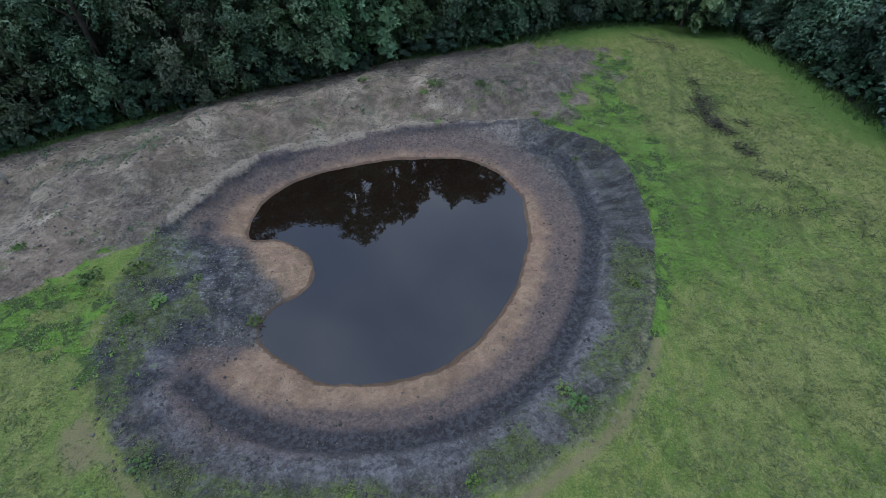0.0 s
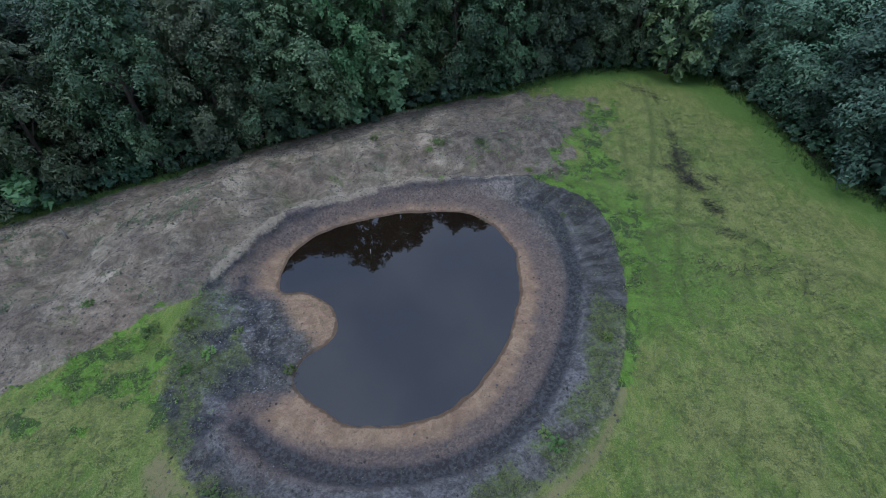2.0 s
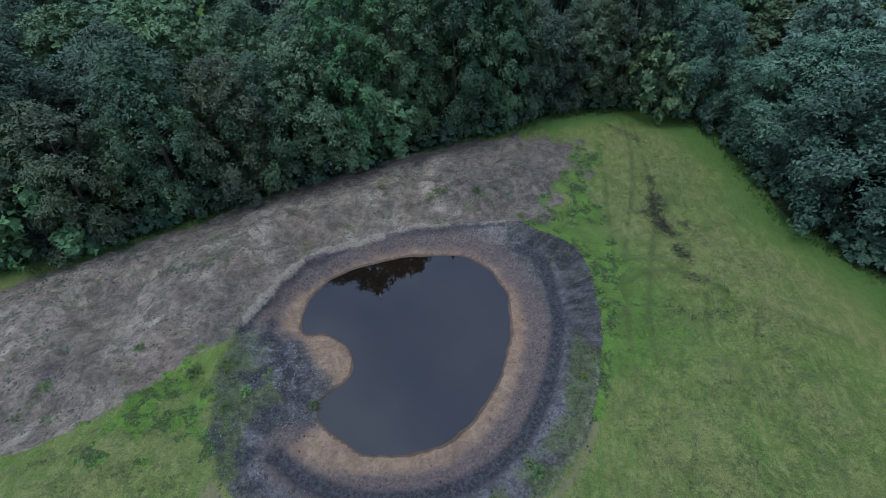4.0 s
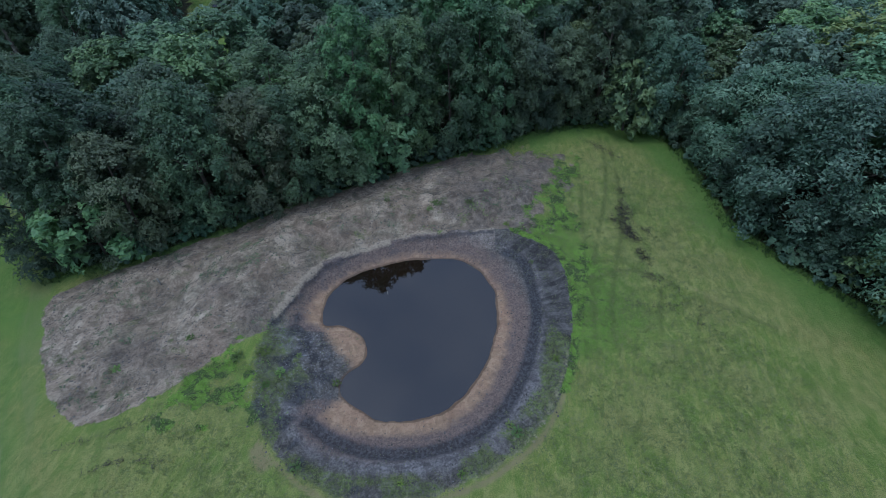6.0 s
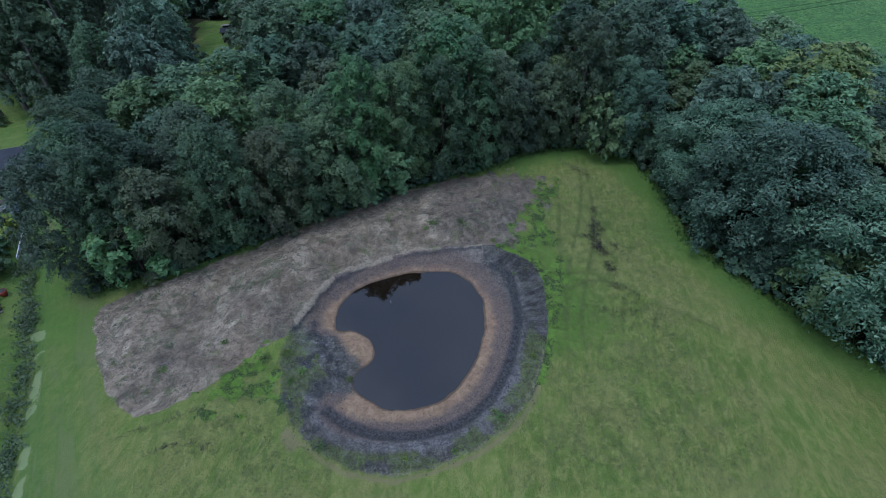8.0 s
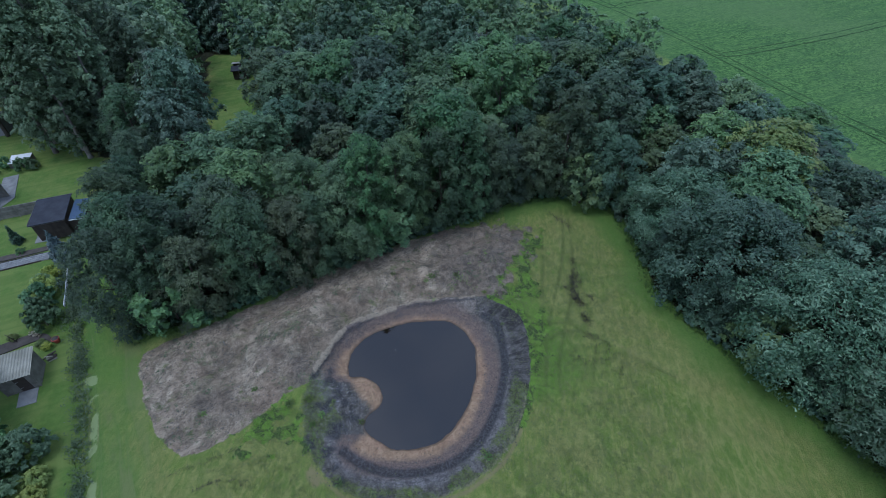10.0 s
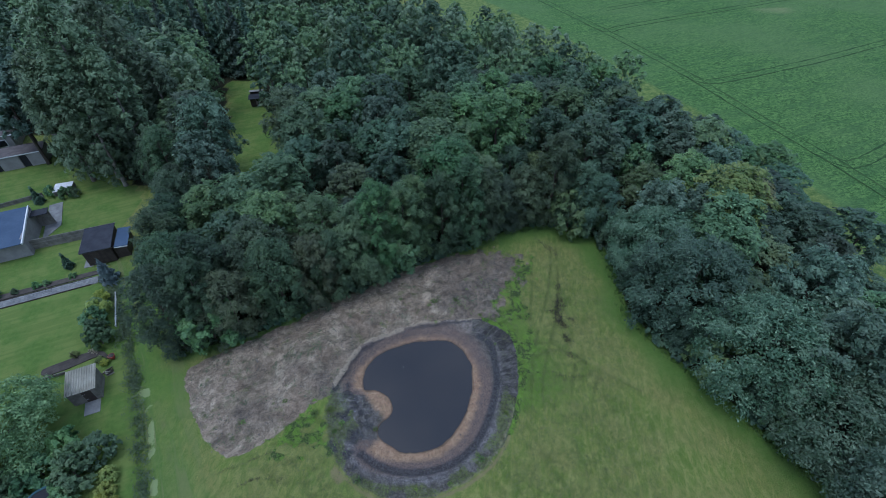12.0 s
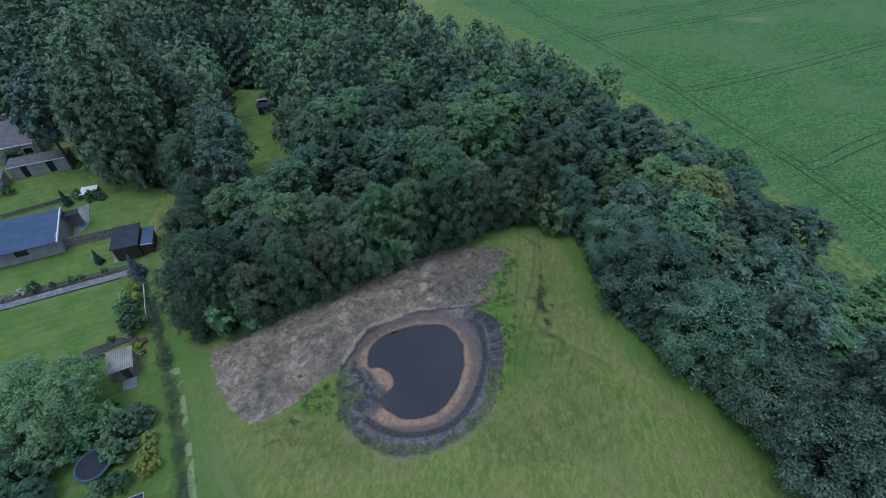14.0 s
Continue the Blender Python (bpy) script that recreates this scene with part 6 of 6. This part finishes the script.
def build_garden_bits():
    r = rng(9)
    s = thing("log_pile", pose(-32.5, 15.1, G, 0, 0, 30), "small heap of cut reddish logs beside the hut", "log pile")
    for k in range(9):
        part("log", tubes("log", TIMBER_DARK if k % 3 else CORRUGATED, [[(-0.3, 0, 0, 0.07), (0.3, 0, 0, 0.065)]], 8), s, m=pose(r.uniform(-0.25, 0.25), r.uniform(-0.4, 0.4), 0.07 + 0.12 * (k // 4), 0, 0, r.uniform(-40, 40)))
    s = thing("plant_pot", pose(-33.0, 16.9, G), "dark red-brown plant pot at the bed's end", "plant pot")
    part("pot", tubes("pot", RED, [[(0, 0, 0.0, 0.2), (0, 0, 0.3, 0.27), (0, 0, 0.42, 0.31), (0, 0, 0.46, 0.3)]], 14), s)
    part("soil", tubes("soil", BED_SOIL, [[(0, 0, 0.44, 0.27), (0, 0, 0.475, 0.26)]], 14), s)
    s = thing("garden_stake", pose(-36.4, 16.9, G, 8, -10, 0), "thin dark leaning stake in the soil bed", "stake")
    part("shaft", tubes("shaft", TIMBER_DARK, [[(0, 0, -0.1, 0.035), (0, 0, 1.3, 0.03)]], 6), s)
    s = thing("pond_stake", pose(-3.86, 15.2, WATER_Z - 0.6), "thin pale stake standing in the pond", "stake")
    part("shaft", tubes("shaft", CORRUGATED, [[(0, 0, 0, 0.016), (0.01, 0, 0.9, 0.014)]], 6), s)
    s = thing("marker_post", pose(-18.0, 15.7, height(-18.0, 15.7)), "short weathered post in the bare soil", "post")
    part("shaft", tubes("shaft", TIMBER, [[(0, 0, -0.1, 0.05), (0, 0, 0.55, 0.045)]], 7), s)


build_garden_bits()


# ---- things lying on the meadow ----
def brush_pile(line, wide, sticks, long, seed, label):
    """Dead branches with their side twigs, raked together along a line."""
    r = rng(seed)
    p = np.array(line, dtype=float)
    x0, y0 = p.mean(0)
    s = thing("brush_pile", pose(x0, y0, 0), label, "brush", "piles of cut twigs")
    seg = np.concatenate([[0], np.cumsum(np.linalg.norm(np.diff(p, axis=0), axis=1))])
    runs = []
    for k in range(sticks):
        u = r.random() * seg[-1]
        i = min(np.searchsorted(seg, u, side="right") - 1, len(p) - 2)
        q = p[i] + (p[i + 1] - p[i]) * (u - seg[i]) / (seg[i + 1] - seg[i]) + r.normal(size=2) * wide * 0.45
        a = r.random() * 6.28 if r.random() < 0.45 else math.atan2(*(p[i + 1] - p[i])[::-1]) + r.normal() * 0.45
        L = long * (0.35 + 0.9 * r.random())
        z = height(*q) + 0.02 + 0.14 * r.random()
        g = 0.003 + 0.005 * r.random()
        bend = r.normal() * 0.35
        at = [(q[0] - x0, q[1] - y0, z)]
        for j in range(3):
            h = a + bend * (j - 1)
            at.append((at[-1][0] + math.cos(h) * L / 3, at[-1][1] + math.sin(h) * L / 3, at[-1][2] + 0.06 * r.normal() + 0.03))
        runs.append([(*c, g * f) for c, f in zip(at, (1.4, 1.1, 0.8, 0.4))])
        for j in range(int(2 + 3 * r.random())):
            c = at[1 + j % 3]
            h = a + (0.7 + 0.4 * r.random()) * (1 if j % 2 else -1)
            w = L * (0.18 + 0.25 * r.random())
            runs.append([(*c, g * 0.7), (c[0] + math.cos(h) * w, c[1] + math.sin(h) * w, c[2] + 0.10 * r.random(), g * 0.3)])
    tagged(part("brushwood", tubes("brushwood", TWIG, runs, 4), s), kind="stuff")


DEAD = "heap of dead dark twigs lying on the mown grass"
brush_pile([(12.95, 25.4), (12.7, 24.0), (12.5, 22.9)], 0.3, 60, 0.55, 1, DEAD)
brush_pile([(12.6, 23.2), (12.3, 21.8), (12.0, 20.6), (11.95, 20.0)], 0.62, 260, 0.55, 2, DEAD)
brush_pile([(12.0, 20.4), (12.5, 19.4)], 0.35, 110, 0.42, 12, DEAD)
brush_pile([(11.3, 21.9), (11.7, 21.0)], 0.5, 45, 0.35, 13, "thin scatter of dead twigs on the mown grass")
brush_pile([(13.1, 20.6), (13.5, 19.9)], 0.35, 45, 0.3, 14, "thin scatter of dead twigs on the mown grass")
brush_pile([(12.2, 18.4), (12.55, 17.4)], 0.35, 90, 0.36, 3, DEAD)
brush_pile([(12.0, 16.3), (12.6, 15.6)], 0.35, 50, 0.3, 4, DEAD)
brush_pile([(12.9, 16.9), (13.3, 15.0), (13.6, 13.3), (14.1, 12.1)], 1.2, 110, 0.22, 6, "thin scatter of dead twigs on the mown grass")
brush_pile([(10.2, 13.8), (11.6, 13.6), (13.3, 13.5)], 0.45, 70, 0.24, 7, "thin scatter of dead twigs on the mown grass")
brush_pile([(11.7, 32.9), (12.9, 31.1), (13.9, 29.7)], 0.3, 60, 0.8, 8, "dark fallen branches in the grass by the wood")
brush_pile([(-16.5, 4.05), (-15.7, 4.5), (-15.0, 4.75), (-13.9, 4.75), (-13.0, 4.6)], 0.1, 60, 0.34, 10, "thin curved line of dark raked twigs on the grass")
brush_pile([(-18.6, 5.2), (-17.2, 5.75), (-15.6, 6.3), (-14.4, 6.85)], 0.1, 60, 0.34, 11, "thin curved line of dark raked twigs on the grass")


def sprigs(name, places, material, leaf, spreadr, tall, count, label, seed, long=1.8, corners=3):
    """Low plants of a few leaves each, all in one mesh."""
    r = rng(seed)
    n = len(places)
    x = np.repeat(places[:, 0], count) + r.normal(size=n * count) * spreadr
    y = np.repeat(places[:, 1], count) + r.normal(size=n * count) * spreadr
    z = np.repeat(places[:, 2], count) + tall * (0.15 + 0.85 * r.random(n * count))
    nrm = unit(r.normal(size=(n * count, 3)) * 0.6 + np.array([0, 0, 0.8]))
    v, f = leaf_cloud(r, np.stack([x, y, z], 1), nrm, leaf, long, 0.0, corners)
    tagged(new(name, mesh_from(name, v, f, material)), label, "plants", kind="stuff")


def sow(n, x0, x1, y0, y1, keep, seed):
    """n tries at places where keep(zones) allows them."""
    r = rng(seed)
    x, y = r.uniform(x0, x1, n), r.uniform(y0, y1, n)
    z, zones = lie(x, y)
    ok = keep(zones, x, y) > r.random(n)
    return np.stack([x[ok], y[ok], z[ok]], 1)


def blades(name, places, tall, material, label, seed, each=3, flop=0.5):
    r = rng(seed)
    p = np.repeat(places, each, 0)
    k = len(p)
    p[:, :2] += r.normal(size=(k, 2)) * 0.03
    a = r.random(k) * 6.28
    w = (0.008 + 0.014 * r.random(k))[:, None]
    side = np.stack([np.cos(a), np.sin(a), np.zeros(k)], 1)
    tip = np.stack([r.normal(size=k) * flop, r.normal(size=k) * flop, np.ones(k)], 1) * (tall * (0.4 + 0.8 * r.random(k)))[:, None]
    v = np.stack([p - side * w, p + side * w, p + tip], 1).reshape(-1, 3)
    tagged(new(name, mesh_from(name, v, np.arange(3 * k).reshape(-1, 3), material)), label, "grass", kind="stuff")


hedgeland = lambda q, x, y: np.exp(-((line_distance(x, y, DITCH) + 0.15) / (0.25 + 0.5 * wobble(x, y, 1.7))) ** 2) * ease(wobble(x, y, 0.8), 0.0, 0.4) * np.where(y > 13, 1.0, 0.5)
sprigs("ditch_scrub", sow(50000, -40.0, -21.0, -1.0, 29.0, hedgeland, 40), LEAF_BIRCH, 0.10, 0.16, 0.42, 7, "tangled low green scrub along the shallow ditch", 41)
meadow = lambda q, x, y: ease(20 - x, 0, 6) * ease(33 - y, 0, 8) * ease(x + 18, 0, 6) * ease(y - 0.5, 0, 3) * (1 - q["soil"]) * (1 - q["spoil"]) * (1 - q["wood"]) * (1 - q["lawn"]) * (1 - 0.5 * q["worn"]) * (0.35 + 0.65 * (wobble(x, y, 0.5) > 0.45))
blades("meadow_grass", np.concatenate([sow(60000, 3.0, 20.0, 2.0, 33.0, meadow, 1), sow(12000, -18.0, -6.0, 0.5, 10.0, meadow, 2)]), 0.058, BLADE, "short mown meadow grass with uneven tufts", 3, flop=1.6)
edge_grass = lambda q, x, y: q["wood"] * (1 - ease(line_distance(x, y, np.array(NORTH_EDGE + EAST_EDGE)), 0.8, 1.8)) + (1 - q["wood"]) * (1 - q["spoil"]) * (1 - ease(line_distance(x, y, np.array(NORTH_EDGE + EAST_EDGE)), 0.2, 1.4))
blades("rough_grass", sow(110000, -27.0, 36.0, -8.0, 37.0, edge_grass, 4), 0.38, BLADE_ROUGH, "long rough grass along the feet of the trees", 5)
lushland = lambda q, x, y: q["lush"] * ease(wobble(x, y, 0.5), 0.1, 0.6)
sprigs("lush_weeds", sow(26000, -17.0, 11.0, 5.0, 31.0, lushland, 6), BLADE_LUSH, 0.034, 0.06, 0.08, 9, "low bright green new growth on stirred soil", 7)
ringland = lambda q, x, y: q["soil"] * (0.12 + 0.88 * q["sprout"]) * (1 - q["blush"]) * ease(wobble(x, y, 0.45), 0.35, 0.8)
sprigs("soil_weeds", sow(60000, -11.5, 8.0, 2.0, 21.0, ringland, 8), BLADE, 0.026, 0.06, 0.05, 5, "sparse small weeds sprouting on dark soil", 9)
bankland = lambda q, x, y: q["spoil"] * (1 - q["soil"]) * ease(wobble(x + 11, y, 1.3), 0.62, 0.85) * ease(wobble(x, y, 0.4), 0.4, 0.7)
sprigs("bank_weeds", sow(24000, -25.0, 9.0, 6.0, 31.0, bankland, 10), LEAF_BIRCH, 0.055, 0.06, 0.08, 5, "sparse weeds on the bare soil bank", 11)


def clods(name, places, size, material, label, seed):
    """Lumps of soil or stone, each an uneven eight-sided body."""
    r = rng(seed)
    k = len(places)
    s = size * (0.35 + 1.1 * r.random(k) ** 2.2)
    base = np.array([(1, 0, 0), (0, 1, 0), (-1, 0, 0), (0, -1, 0), (0, 0, 0.8), (0, 0, -0.5)], dtype=float)
    v = base[None] * s[:, None, None] * (0.65 + 0.7 * r.random((k, 6, 3)))
    a = r.random(k) * 6.28
    ca, sa = np.cos(a)[:, None], np.sin(a)[:, None]
    w = np.stack([v[:, :, 0] * ca - v[:, :, 1] * sa, v[:, :, 0] * sa + v[:, :, 1] * ca, v[:, :, 2]], 2) + places[:, None, :]
    w[:, :, 2] += 0.2 * s[:, None]
    tri = np.array([(0, 1, 4), (1, 2, 4), (2, 3, 4), (3, 0, 4), (1, 0, 5), (2, 1, 5), (3, 2, 5), (0, 3, 5)])
    f = (np.arange(k)[:, None, None] * 6 + tri[None]).reshape(-1, 3)
    tagged(new(name, mesh_from(name, w.reshape(-1, 3), f, material)), label, "soil clods", kind="stuff")


bank = lambda q, x, y: q["spoil"] * (1 - q["soil"]) * (0.2 + 0.8 * ease(wobble(x, y, 1.6), 0.4, 0.7))
ring = lambda q, x, y: q["soil"] * (1 - q["sand"]) * (0.15 + 0.85 * ease(wobble(x + 5, y, 0.9), 0.4, 0.7))
gravel = lambda q, x, y: ring(q, x, y) * (0.1 + 0.9 * np.minimum(q["lavender"], 1))
strand = lambda q, x, y: q["sand"] * (1 - q["wet"])
clods("soil_clods", sow(20000, -25.0, 9.5, 6.0, 31.5, bank, 20), 0.05, CLOD, "dry grey clods strewn over the bare bank", 21)
clods("ring_clods", sow(14000, -11.5, 8.0, 2.0, 21.0, ring, 22), 0.045, RING_CLOD, "dark crumbly clods round the pond", 23)
clods("pale_stones", np.concatenate([sow(2600, -11.5, 8.0, 2.0, 21.0, gravel, 24), sow(3000, -11.0, -5.5, 7.5, 14.0, ring, 25)]), 0.024, STONE, "small pale stones scattered on the dark soil", 26)
clods("shore_grit", sow(1500, -9.0, 4.2, 5.5, 20.0, strand, 27), 0.03, CLOD, "small lumps on the sandy shore", 28)


def litter(name, places, long, material, label, seed, along_bank=0.5):
    """Flat dry sticks and straw lying on the soil."""
    r = rng(seed)
    k = len(places)
    a = along_bank + r.normal(size=k) * 0.6
    L = (long * (0.3 + r.random(k) ** 2))[:, None]
    w = (0.007 + 0.009 * r.random(k))[:, None]
    d = np.stack([np.cos(a), np.sin(a), r.normal(size=k) * 0.12], 1)
    n = np.stack([-np.sin(a), np.cos(a), np.zeros(k)], 1)
    p = places + np.array([0, 0, 0.03])
    v = np.stack([p - d * L / 2 - n * w, p - d * L / 2 + n * w, p + d * L / 2 + n * w * 0.5, p + d * L / 2 - n * w * 0.5, p + np.array([0, 0, 0.02])], 1)
    tri = np.array([(0, 3, 4), (3, 2, 4), (2, 1, 4), (1, 0, 4)])
    f = (np.arange(k)[:, None, None] * 5 + tri[None]).reshape(-1, 3)
    tagged(new(name, mesh_from(name, v.reshape(-1, 3), f, material)), label, "litter", kind="stuff")


litter("dry_litter", sow(4500, -25.0, 9.0, 6.0, 31.0, bank, 30), 0.13, LITTER, "pale dry straw and sticks over the bare bank", 31)
litter("dark_litter", sow(6000, -25.0, 9.0, 6.0, 31.0, bank, 32), 0.15, TWIG, "dark broken twigs over the bare bank", 33)

tree_kind("weed", "weed_clump", "bright green weed clump on the dark soil", "weed", "weed clumps by the pond",
          lambda: crown_mesh("crown", BLADE_LUSH, 81, 0.26, 0.02, 0.22, 500, 0.03, 16), None)
for x, y, s in ((3.05, 6.1, 1.1), (2.75, 6.5, 0.7), (5.5, 10.05, 0.75), (-6.85, 4.45, 0.9), (-5.95, 9.0, 0.8), (1.3, 22.2, 0.9), (-0.9, 22.0, 1.2), (-1.4, 21.7, 0.8), (-4.4, 22.3, 0.8), (3.9, 20.9, 0.7), (4.6, 20.4, 0.8),
                (-8.9, 9.4, 0.9), (-9.4, 8.6, 0.8), (-10.0, 10.6, 1.2), (-8.2, 10.5, 0.6), (-11.3, 10.2, 1.2), (-17.5, 9.5, 0.8), (-14.2, 11.3, 0.8), (5.2, 17.5, 0.6), (-2.2, 3.8, 0.5), (0.4, 4.2, 0.6)):
    plant("weed", x, y, s, 77 * x)
